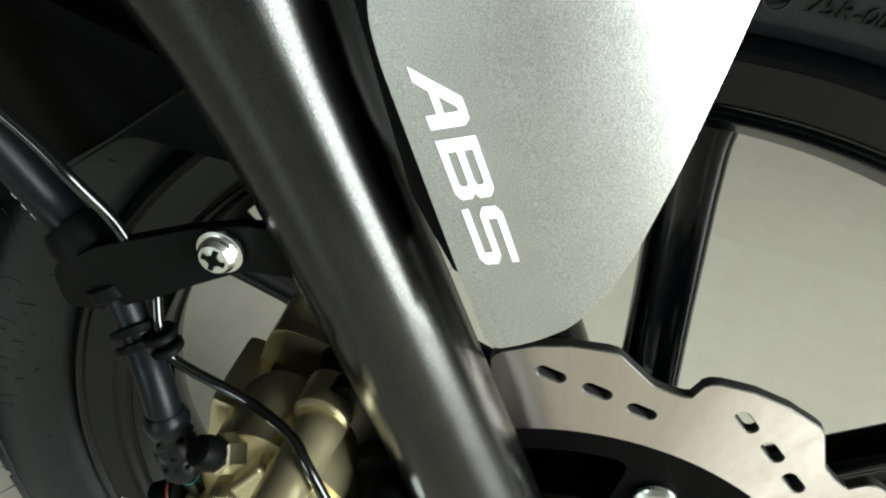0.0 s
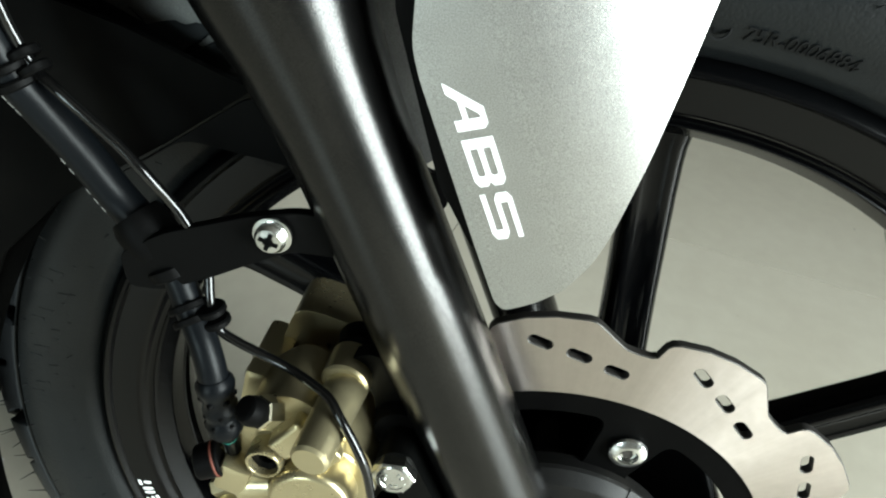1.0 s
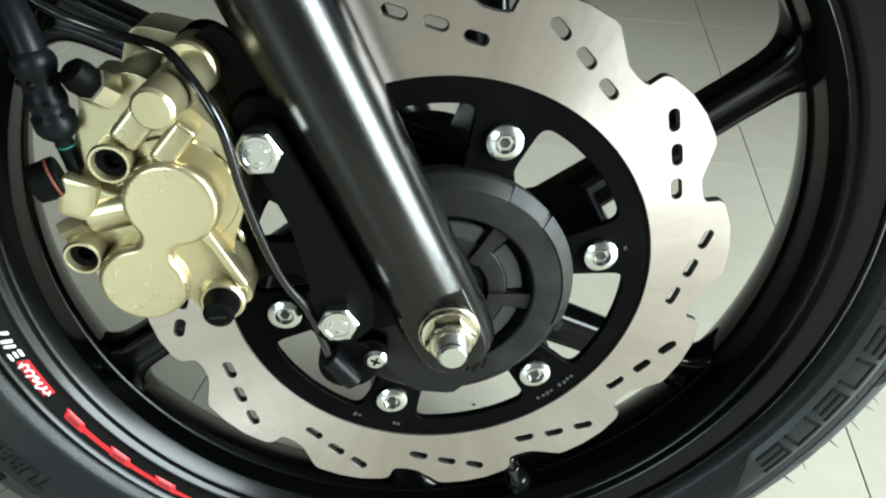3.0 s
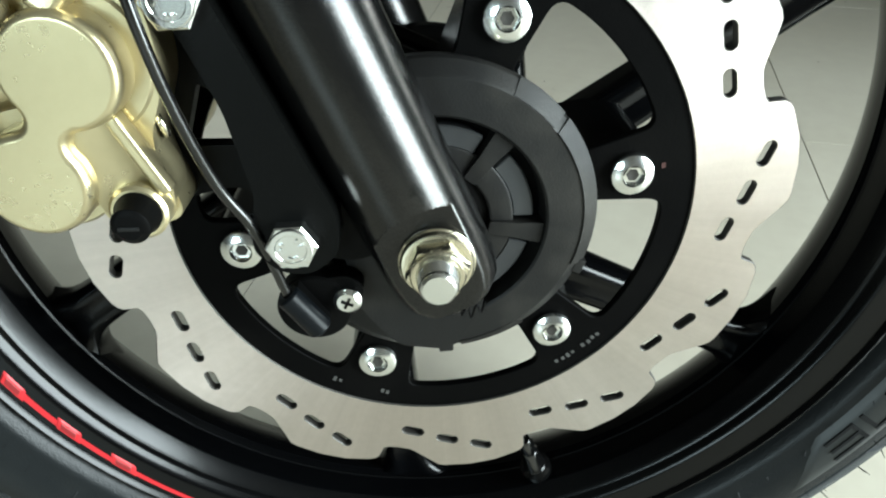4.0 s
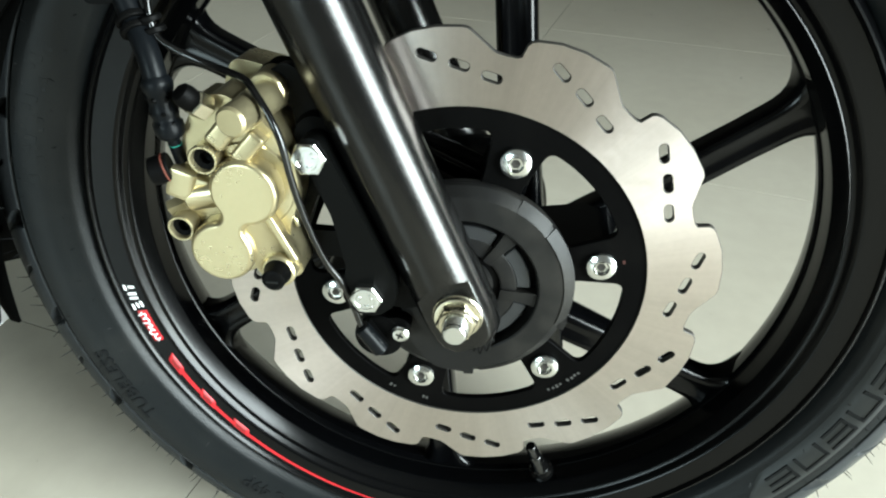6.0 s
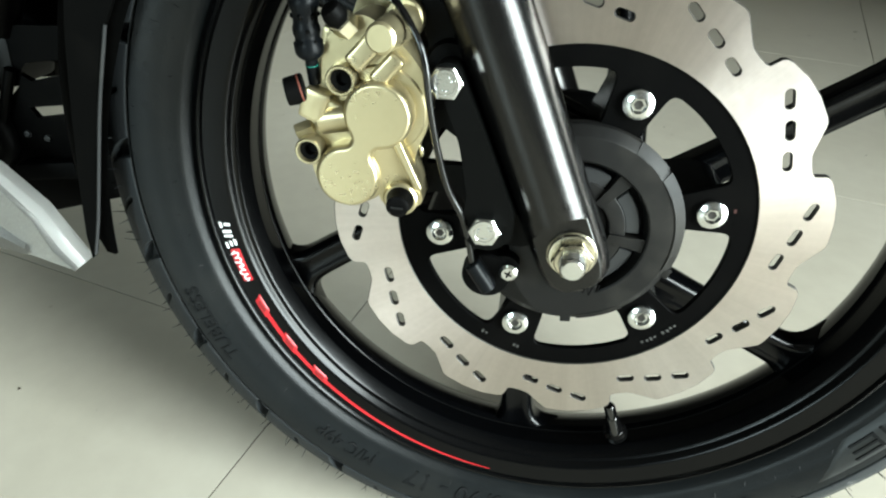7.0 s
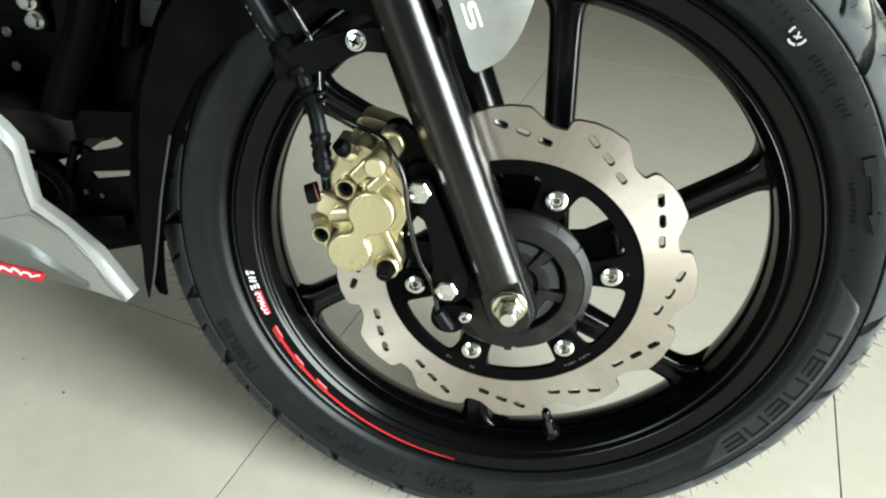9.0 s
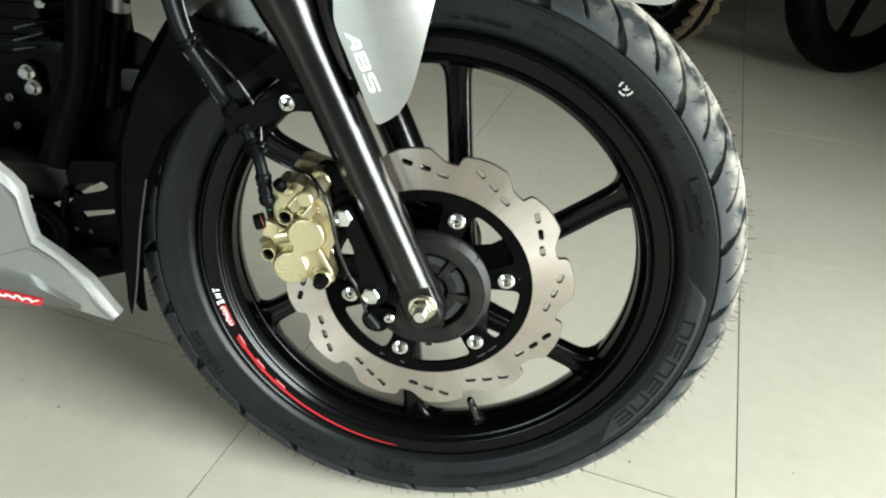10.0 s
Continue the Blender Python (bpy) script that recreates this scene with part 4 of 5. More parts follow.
    hole = rounded([(-0.0715, 0.0560), (-0.0620, 0.0500), (-0.0590, 0.0360), (-0.0785, 0.0362)], 0.0012, 3)
    part("carrier_bracket", plate(br, [hole], -0.0200, -0.0135, 0.001), ARM, cal, "black caliper mounting bracket")


def build_arm():
    """The black link that ties the caliper bracket to the fork, with its two bolts."""
    a, b = Vector((-0.0673, 0.0843)), Vector((-0.0448, 0.0115))
    out = rounded([(-0.0765, 0.0850), (-0.0700, 0.0930), (-0.0620, 0.0920), (-0.0590, 0.0845), (-0.0463, 0.0562), (-0.0355, 0.0305), (-0.0305, 0.0190), (-0.0310, 0.0060), (-0.0400, -0.0012), (-0.0500, -0.0005), (-0.0580, 0.0080),
                   (-0.0562, 0.0200), (-0.0548, 0.0270), (-0.0600, 0.0540), (-0.0690, 0.0765)], 0.0042, 5)
    arm = part("caliper_arm", plate(out, [], -0.0390, -0.0260, 0.0012), ARM, BIKE, "satin black bracket arm bolted to the fork", 35)
    for c, r in ((a, 0.0082), (b, 0.0082)):
        part("arm_bolt", hexhead((c.x, -0.0392, c.y), r, 0.0056, turn=2, washer=0.0), ZINC, arm, "zinc hexagon bolt with stamped head", 30)
        for q in (20, 55, 150, 185, 260, 290):
            o = Vector((0.0033 * math.cos(radians(q)), 0, 0.0033 * math.sin(radians(q))))
            part("stamped_bar", block(Vector((c.x, -0.0447, c.y)) + o, (0.0016, 0.0006, 0.0009), 0.0002, Matrix.Rotation(radians(-q * 1.3), 4, "Y")), ZINC, arm)
    part("bolt_boot", tube([(a.x - 0.001, -0.0260, a.y + 0.004), (a.x - 0.001, -0.020, a.y + 0.004), (a.x - 0.001, -0.016, a.y + 0.004), (a.x - 0.001, -0.010, a.y + 0.004)], [0.0100, 0.0112, 0.0090, 0.0105], 28), BLACK, arm)
    part("fork_lug", plate(rounded([(-0.0545, 0.0300), (-0.0350, 0.0700), (-0.0200, 0.0500), (-0.0050, 0.0100), (-0.0250, -0.0050), (-0.0520, 0.0000)], 0.006), [], -0.0260, -0.0200, 0.001), ARM, arm)


def build_sensor():
    x, z = -0.0430, -0.0232
    sen = part("speed_sensor", lathe([(0, -0.0180), (0.0128, -0.0180), (0.0132, -0.0186), (0.0132, -0.0262), (0.0124, -0.0272), (0, -0.0272)], 48, x, z), BLACK, BIKE, "black wheel speed sensor with a thin cable", 35)
    part("sensor_ear", plate(rounded([(-0.0460, -0.0120), (-0.0300, -0.0100), (-0.0245, -0.0160), (-0.0290, -0.0230), (-0.0400, -0.0330)], 0.004, 4), [], -0.0262, -0.0180, 0.0008), BLACK, sen)
    part("sensor_neck", rod((-0.0508, -0.0330, -0.0128), (-0.0408, -0.0318, -0.0282), 0.0044, 0.0046, 28, 0.0007), HOSE, sen, "dark grey moulded cable end")
    part("neck_web", block((-0.0458, -0.0290, -0.0205), (0.0085, 0.006, 0.0180), 0.001, Matrix.Rotation(radians(-33), 4, "Y")), BLACK, sen)
    x, z = -0.0311, -0.0190
    bm = lathe([(0, -0.0262), (0.0050, -0.0262), (0.0050, -0.0290), (0.0036, -0.0303), (0, -0.0306)], 24, x, z)
    part("sensor_screw", bm, ZINC, sen, "small zinc cross-head screw", 30)
    for w, h in ((0.0044, 0.0010), (0.0010, 0.0044)):
        part("screw_slot", block((x, -0.0305, z), (w, 0.0006, h), 0.0001, Matrix.Rotation(radians(25), 4, "Y")), BLACK, sen)
    part("hub_plate", plate(rounded([(-0.0330, -0.0020), (0.0150, -0.0120), (0.0180, -0.0300), (0.0060, -0.0500), (-0.0150, -0.0470), (-0.0280, -0.0300)], 0.006), [], -0.0190, -0.0125, 0.001), PLASTIC, sen)
    line = glide([(-0.0500, -0.0332, -0.0140), (-0.0535, -0.0375, 0.0050), (-0.0570, -0.0400, 0.0180), (-0.0640, -0.0430, 0.0330), (-0.0695, -0.0480, 0.0560), (-0.0730, -0.0510, 0.0770), (-0.0756, -0.0520, 0.0958), (-0.0806, -0.0500, 0.1070), (-0.0866, -0.0465, 0.1150),
                  (-0.0915, -0.0420, 0.1185), (-0.1000, -0.0375, 0.1203), (-0.1084, -0.0340, 0.1216), (-0.1185, -0.0325, 0.1248), (-0.1259, -0.0325, 0.1284), (-0.1325, -0.0325, 0.1335), (-0.1350, -0.0310, 0.1430), (-0.1365, -0.0270, 0.1560), (-0.1392, -0.0300, 0.1710),
                  (-0.1435, -0.0300, 0.1790), (-0.1490, -0.0325, 0.1895), (-0.1577, -0.0320, 0.1994), (-0.1718, -0.0315, 0.2123), (-0.1816, -0.0280, 0.2194), (-0.1860, -0.0300, 0.2400), (-0.1880, -0.0300, 0.2700), (-0.1890, -0.0200, 0.3200)], 6)
    part("sensor_cable", tube(line, 0.0017, 14), CABLE, sen, "thin glossy black cable")


def build_hose():
    low = glide([(-0.1300, -0.0370, 0.0780), (-0.1305, -0.0400, 0.0917), (-0.1318, -0.0400, 0.1028), (-0.1325, -0.0405, 0.1163), (-0.1360, -0.0370, 0.1287), (-0.1425, -0.0310, 0.1390), (-0.1465, -0.0280, 0.1480), (-0.1520, -0.0250, 0.1570)], 8)
    hose = part("brake_hose", tube(low, [0.0030 + 0.0022 * min(1, max(0, (k - 7) / 3)) for k in range(len(low))], 20), HOSE, BIKE, "blue-black rubber brake hose with printed marks", 40)
    high = glide([(-0.1570, -0.0230, 0.1600), (-0.1610, -0.0215, 0.1655), (-0.1688, -0.0205, 0.1747), (-0.1761, -0.0220, 0.1890), (-0.1840, -0.0255, 0.2055), (-0.1886, -0.0275, 0.2152), (-0.1945, -0.0290, 0.2350), (-0.1990, -0.0290, 0.2700), (-0.2000, -0.0200, 0.3300)], 8)
    part("upper_hose", tube(high, 0.0062, 22), HOSE, hose)
    # crimped sleeve at the caliper: a collar, a waist with dimples and a wider ferrule
    radii = [0.0040, 0.0058, 0.0066, 0.0067, 0.0067, 0.0066, 0.0058, 0.0057, 0.0062, 0.0063, 0.0062, 0.0056, 0.0056, 0.0057, 0.0058, 0.0066, 0.0069, 0.0066, 0.0055]
    sleeve = part("crimp_sleeve", tube(low[7 : 7 + len(radii)], radii, 26), HOSE, hose, "dark crimped hose ferrule", 30)
    for k in (12, 16, 20):
        d = (low[k + 1] - low[k - 1]).normalized()
        for turn in range(6):
            side = d.orthogonal().normalized()
            side.rotate(Matrix.Rotation(radians(60 * turn + 8 * k), 3, d))
            part("dimple", rod(low[k] + side * 0.0050, low[k] + side * 0.0067, 0.0016, 0.0009, 10, 0.0003), BLACK, sleeve)
    d = (low[6] - low[4]).normalized()
    part("paint_mark", rod(low[5], low[5] + d * 0.0008, 0.0032), GREEN, hose, "small green paint mark")
    # clips that hold the cable to the hose
    for c, r, d in ((low[39], 0.0074, low[40] - low[38]), (Vector((-0.1340, -0.0320, 0.1385)), 0.0052, Vector((-0.25, 0, 1))), (high[40], 0.0082, high[41] - high[39]), (Vector((-0.1816, -0.0280, 0.2194)), 0.0048, Vector((-0.5, 0.1, 0.8)))):
        d = d.normalized()
        for o in (-0.0024, 0.0024):
            part("clip_ring", rod(c + d * (o - 0.0014), c + d * (o + 0.0014), r, r, 22, 0.0006), BLACK, hose)
    for k in range(13):
        if k in (3, 6, 7, 8):
            continue
        p = high[14 + 2 * k] if 14 + 2 * k < len(high) else high[-1]
        q = high[min(15 + 2 * k, len(high) - 1)]
        d = (q - p).normalized()
        side = Vector((-0.62, -0.77, -0.15)).normalized()
        side = (side - d * side.dot(d)).normalized()
        part("print_bar", rod(p + side * 0.0060, p + side * 0.0060 + d * 0.0022, 0.0004, n=6, cham=0.0001), PALE, hose, "pale bar of unreadable print")


def build_hose_bracket():
    out = rounded([(-0.1640, 0.1590), (-0.1480, 0.1690), (-0.1195, 0.1795), (-0.1035, 0.1835), (-0.0880, 0.1830), (-0.0870, 0.1690), (-0.1056, 0.1689), (-0.1207, 0.1612), (-0.1326, 0.1545), (-0.1510, 0.1460), (-0.1630, 0.1456)], 0.004, 4)
    br = part("hose_bracket", plate(out, [], -0.0320, -0.0280, 0.0008), BLACK, BIKE, "black hose bracket screwed to the fork", 35)
    part("collar", tube([(-0.1530, -0.0245, 0.1560), (-0.1560, -0.0235, 0.1600), (-0.1600, -0.0222, 0.1650), (-0.1625, -0.0215, 0.1680)], [0.0080, 0.0095, 0.0095, 0.0082], 26), BLACK, br)
    part("lower_collar", rod((-0.1480, -0.0272, 0.1490), (-0.1500, -0.0262, 0.1530), 0.0076, 0.0080, 24), BLACK, br)
    x, z = -0.1107, 0.1754
    bm = lathe([(0, -0.0330), (0.0062, -0.0330), (0.0062, -0.0342), (0.0050, -0.0344), (0.0050, -0.0362), (0.0040, -0.0376), (0.0018, -0.0380)], 28, x, z)
    lathe([(0.0018, -0.0380), (0.0014, -0.0362), (0, -0.0362)], 4, x, z, bm=bm)
    part("bracket_screw", bm, ZINC, br, "zinc cross-head screw", 30)
    part("screw_slot", block((x, -0.0379, z), (0.0062, 0.0006, 0.0014), 0.0001, Matrix.Rotation(radians(20), 4, "Y")), BLACK, br)
    part("screw_slot", block((x, -0.0379, z), (0.0014, 0.0006, 0.0062), 0.0001, Matrix.Rotation(radians(20), 4, "Y")), BLACK, br)


def bulge(x, z):
    """How far the silver cover turns back from its flat part beside the fork."""
    s = 0.9192 * x + 0.3939 * z
    return 4.2 * max(0.0, s - 0.046) ** 2 + 9.0 * max(0.0, 0.036 - s) ** 2


def build_fork_cover():
    """The silver cover beside the fork, gently curved and lettered ABS."""
    out = rounded([(-0.0712, 0.2430), (-0.0690, 0.2350), (-0.0500, 0.1880), (-0.0420, 0.1690), (-0.0390, 0.1668), (-0.0300, 0.1715), (-0.0225, 0.1775), (-0.0160, 0.1880), (-0.0125, 0.1980), (-0.0075, 0.2180), (-0.0030, 0.2400), (0.0010, 0.2600), (0.0070, 0.2900), (0.0140, 0.3400), (-0.0650, 0.3400), (-0.0705, 0.2700)], 0.0035, 4)
    bm = plate(out, [], -0.0400, -0.0376)
    for k in range(1, 22):
        bmesh.ops.bisect_plane(bm, geom=bm.verts[:] + bm.edges[:] + bm.faces[:], plane_co=Vector((0, 0, 0)) + Vector((0.9192, 0, 0.3939)) * (0.029 + 0.0045 * k), plane_no=Vector((0.9192, 0, 0.3939)))
    bmesh.ops.recalc_face_normals(bm, faces=bm.faces)
    rim_edges = [e for e in bm.edges if len(e.link_faces) == 2 and e.calc_face_angle(0) > radians(60)]
    bmesh.ops.bevel(bm, geom=rim_edges, offset=0.0008, segments=2, profile=0.6, affect="EDGES", clamp_overlap=True)
    for v in bm.verts:
        v.co.y += bulge(v.co.x, v.co.z)
    cover = part("fork_cover", bm, SILVER, BIKE, "satin silver fork cover lettered ABS", 35)
    inner = rounded([(-0.0760, 0.2500), (-0.0620, 0.2050), (-0.0510, 0.1860), (-0.0480, 0.1860), (-0.0560, 0.2080), (-0.0690, 0.2400), (-0.0690, 0.3400), (-0.0800, 0.3400)], 0.002)
    part("inner_lip", plate(inner, [], -0.0372, -0.0150, 0.0006), BLACK, cover, "black inner lip")
    # broad squared letters, each with its counters
    glyphs = [
        ([(0.00, 0), (0.065, 0), (0.115, 0.28), (0.222, 0.28), (0.222, 0), (0.288, 0), (0.288, 0.86), (0.262, 1.0), (0.165, 1.0)], [[(0.142, 0.45), (0.222, 0.45), (0.222, 0.82), (0.202, 0.82)]]),
        ([(0.340, 0), (0.605, 0), (0.640, 0.13), (0.640, 0.40), (0.612, 0.5), (0.640, 0.60), (0.640, 0.87), (0.605, 1), (0.340, 1)],
         [[(0.402, 0.17), (0.562, 0.17), (0.575, 0.22), (0.575, 0.37), (0.562, 0.42), (0.402, 0.42)], [(0.402, 0.59), (0.562, 0.59), (0.575, 0.64), (0.575, 0.78), (0.562, 0.83), (0.402, 0.83)]]),
        ([(0.690, 0), (0.960, 0), (1.0, 0.13), (1.0, 0.46), (0.960, 0.58), (0.755, 0.58), (0.755, 0.83), (1.0, 0.83), (1.0, 1.0), (0.730, 1.0), (0.690, 0.87), (0.690, 0.54), (0.730, 0.42), (0.935, 0.42), (0.935, 0.17), (0.690, 0.17)], []),
    ]
    # the writing runs down along the fork edge, its heads ahead
    a, b = Vector((-0.0632, 0.2345)), Vector((-0.0440, 0.1900))
    d = (b - a).normalized()
    up = Vector((-d.y, d.x))
    ln, tall = (b - a).length * 0.97, 0.0083
    bm = bmesh.new()
    for outer, counters in glyphs:
        plate(outer, counters, 0.0, 1.0, 0.0, bm)
    for v in bm.verts:
        q = a + d * (v.co.x * ln + v.co.z * tall * 0.10) + up * (v.co.z * tall)
        v.co = Vector((q.x, (-0.0396 if v.co.y > 0.5 else -0.0402) + bulge(q.x, q.y), q.y))
    part("lettering", bm, WHITE, cover, "white letters ABS")
    cover.location = (0.0013, -0.0010, -0.0020)


def build_mudguard():
    """Black mudguard that hugs the tyre behind the fork, with a flap at its lower end."""
    bm = bmesh.new()
    sec = [(-0.0565, -0.034), (-0.0570, -0.024), (-0.0560, -0.018), (-0.0500, -0.010), (-0.0400, -0.0035), (-0.020, 0.0035), (0.0, 0.0055), (0.020, 0.0035), (0.0400, -0.0035), (0.0500, -0.010), (0.0560, -0.018), (0.0570, -0.024), (0.0540, -0.060)]
    rows = []
    for k in range(41):
        u = k / 40
        row = []
        for y, dr in sec:
            # the lower end runs to a point on the near side
            a = radians(131 + (60 - 11 * min(1, (y + 0.0570) / 0.03)) * u)
            r = 0.304 + 0.004 * u + 0.017 * (1 - u) ** 1.5 + dr
            if dr < -0.03:
                r = 0.2560 + 0.0260 * u ** 2.2
            row.append(bm.verts.new((r * math.cos(a), MID + y, r * math.sin(a))))
        rows.append(row)
    for a, b in zip(rows, rows[1:]):
        for j in range(len(sec) - 1):
            bm.faces.new((a[j], b[j], b[j + 1], a[j + 1]))
    bmesh.ops.solidify(bm, geom=bm.faces[:], thickness=0.0024)
    guard = part("rear_mudguard", bm, FENDER, BIKE, "worn matt black mudguard behind the front wheel")
    inner = [(0.2440, 130), (0.2560, 141.7), (0.2655, 151), (0.2690, 160.6), (0.2698, 170), (0.2750, 178.5), (0.2840, 185.5), (0.2946, 190.4)]
    edge = glide([(r * math.cos(radians(a)), MID - 0.0605, r * math.sin(radians(a))) for r, a in inner[3:]], 6)
    # the lighter grey carries the bright line where light catches this edge
    part("rolled_edge", tube(edge, 0.0010, 8), SEGMENT, guard, "thin worn rolled edge, lighter for the light it catches")
    lip = [(0.2440, 121.0), *inner, (0.2984, 191.1), (0.2961, 187.8), (0.2899, 180.4), (0.2874, 172), (0.2900, 164), (0.2960, 156), (0.3010, 146), (0.3020, 138), (0.3120, 131.2), (0.2793, 126.5)]
    out = [(r * math.cos(radians(a)), r * math.sin(radians(a))) for r, a in lip]
    part("side_panel", plate(rounded(out, 0.0015, 3), [], -0.0035, -0.0008, 0.0006), FENDER, guard)
    strut = rounded([(-0.1250, 0.2085), (-0.1000, 0.2000), (-0.0600, 0.1880), (-0.0600, 0.1750), (-0.1000, 0.1830), (-0.1500, 0.1900), (-0.1800, 0.1700)], 0.006)
    part("mount", plate(strut, [], -0.0060, -0.0036, 0.0006), BLACK, guard)


def build_front_guard():
    """Silver mudguard over the wheel: a curved crown between two side skirts."""
    bm = bmesh.new()
    sec = [(-0.0600, -0.004), (-0.0590, 0.001), (-0.0530, 0.007), (-0.0380, 0.015), (-0.015, 0.0195), (0.015, 0.0195), (0.0380, 0.015), (0.0530, 0.007), (0.0590, 0.001), (0.0600, -0.004)]
    rows = []
    for k in range(49):
        a = radians(61 + 71 * k / 48)
        rows.append([bm.verts.new(((0.306 + dr) * math.cos(a), MID + y, (0.306 + dr) * math.sin(a))) for y, dr in sec])
    for a, b in zip(rows, rows[1:]):
        for j in range(len(sec) - 1):
            bm.faces.new((a[j], b[j], b[j + 1], a[j + 1]))
    bmesh.ops.solidify(bm, geom=bm.faces[:], thickness=0.0024)
    guard = part("front_mudguard", bm, SILVER, BIKE, "satin silver front mudguard over the tyre")
    out = rounded([(0.0300, 0.3500), (0.0650, 0.2900), (0.0860, 0.2640), (0.1650, 0.2585), (0.1760, 0.2610), (0.1830, 0.2740), (0.1700, 0.3000), (0.1100, 0.3250)], 0.006, 4)
    part("side_skirt", plate(out, [], -0.0080, -0.0050, 0.001), SILVER, guard)
    out = rounded([(-0.2060, 0.2380), (-0.2060, 0.2310), (-0.1250, 0.2050), (-0.0700, 0.1880), (-0.0300, 0.2300), (-0.0200, 0.3200), (-0.1000, 0.3080)], 0.004, 4)
    bm = plate(out, [], 0.0000, 0.0030, 0.001)
    for v in bm.verts:
        v.co.y += 0.22 * max(0.0, -0.09 - v.co.x)
    part("side_skirt", bm, SILVER, guard)


def build_belly():
    """Silver belly fairing: a bright ledge along its upper edge, creased face and pointed nose."""
    near = [(-0.5200, 0.1050), (-0.4620, 0.0640), (-0.4333, 0.0400), (-0.4267, 0.0321), (-0.4252, -0.0022), (-0.4228, -0.0188), (-0.3985, -0.0352), (-0.3742, -0.0653), (-0.3643, -0.0884), (-0.3501, -0.1047)]
    far = [(x + 0.0083, z + 0.0080) for x, z in ((-0.5240, 0.1180), (-0.4680, 0.0730), (-0.4420, 0.0480), (-0.4320, 0.0350), (-0.4310, -0.0020), (-0.4290, -0.0210), (-0.4065, -0.0385), (-0.3780, -0.0660), (-0.3630, -0.0915), (-0.3530, -0.1080))]
    low = [(-0.3640, -0.1010), (-0.3830, -0.0955), (-0.4268, -0.0890), (-0.4763, -0.1000), (-0.5600, -0.1120), (-0.5700, 0.1000)]
    belly = part("belly_fairing", plate(rounded([*near, *low], 0.003, 3), [], 0.0495, 0.0535, 0.0008), SILVER, BIKE, "satin silver belly fairing with a red sticker")
    # the edge turns over in two strips: a silver root and a narrow white crest
    for name, mat, label, ends in (("edge_root", SILVER, "silver root of the fairing's edge", ((-0.03, 0.0016), (0.0, 0.0004), (0.06, 0.0), (0.2, -0.0002), (0.36, -0.0003), (0.38, 0.0010))), ("edge_trim", EDGE_WHITE, "white rounded edge of the fairing", ((0.36, 0.0012), (0.39, -0.0004), (0.6, -0.0008), (0.94, -0.0002), (1.0, 0.0010), (1.0, 0.0100)))):
        bm = bmesh.new()
        rows = []
        for (x0, z0), (x1, z1) in zip(near, far):
            rows.append([bm.verts.new((x0 + (x1 - x0) * u, 0.0480 + 0.008 * u + dy, z0 + (z1 - z0) * u)) for u, dy in ends])
        for p, q in zip(rows, rows[1:]):
            for j in range(5):
                bm.faces.new((p[j], q[j], q[j + 1], p[j + 1]))
        bmesh.ops.solidify(bm, geom=bm.faces[:], thickness=0.002)
        part(name, bm, mat, belly, label, 40)
    # creased lower facet
    bm = bmesh.new()
    rows = []
    for a, b, c in zip([(-0.5700, -0.0200), (-0.4586, -0.0419), (-0.4317, -0.0507), (-0.4111, -0.0660), (-0.3850, -0.0850)], [(-0.5700, -0.0330), (-0.4600, -0.0560), (-0.4330, -0.0630), (-0.4120, -0.0740), (-0.3845, -0.0885)], [(-0.5700, -0.1090), (-0.4763, -0.0990), (-0.4268, -0.0880), (-0.4050, -0.0910), (-0.3830, -0.0945)]):
        rows.append([bm.verts.new((p[0], y, p[1])) for p, y in ((a, 0.0500), (b, 0.0462), (c, 0.0478))])
    for p, q in zip(rows, rows[1:]):
        for j in range(2):
            bm.faces.new((p[j], q[j], q[j + 1], p[j + 1]))
    bmesh.ops.solidify(bm, geom=bm.faces[:], thickness=0.002)
    part("lower_facet", bm, SILVER, belly, "", 20)
    part("upper_facet", plate(rounded([(-0.4900, -0.0420), (-0.4552, -0.0312), (-0.4270, -0.0222), (-0.4200, -0.0240), (-0.4010, -0.0380), (-0.4330, -0.0400), (-0.4600, -0.0470)], 0.002), [], 0.0486, 0.0497, 0.0006), SILVER, belly)
    part("sticker", plate(rounded([(-0.4990, -0.0700), (-0.4686, -0.0744), (-0.4226, -0.0816), (-0.4265, -0.0907), (-0.4717, -0.0843), (-0.5020, -0.0800)], 0.002), [], 0.0452, 0.0475), RED, belly, "red sticker with unreadable white writing")
    script = []
    for k in range(61):
        u = k / 60
        x = -0.4960 + 0.0680 * u + 0.0016 * math.sin(46 * u)
        z = -0.0752 - 0.0100 * u + (0.0017 + 0.0014 * (k % 20 < 5)) * math.sin(40 * u)
        script.append((x, 0.0449, z))
    part("sticker_script", tube(script, 0.0009, 6), WHITE, belly, "unreadable white script on the sticker")


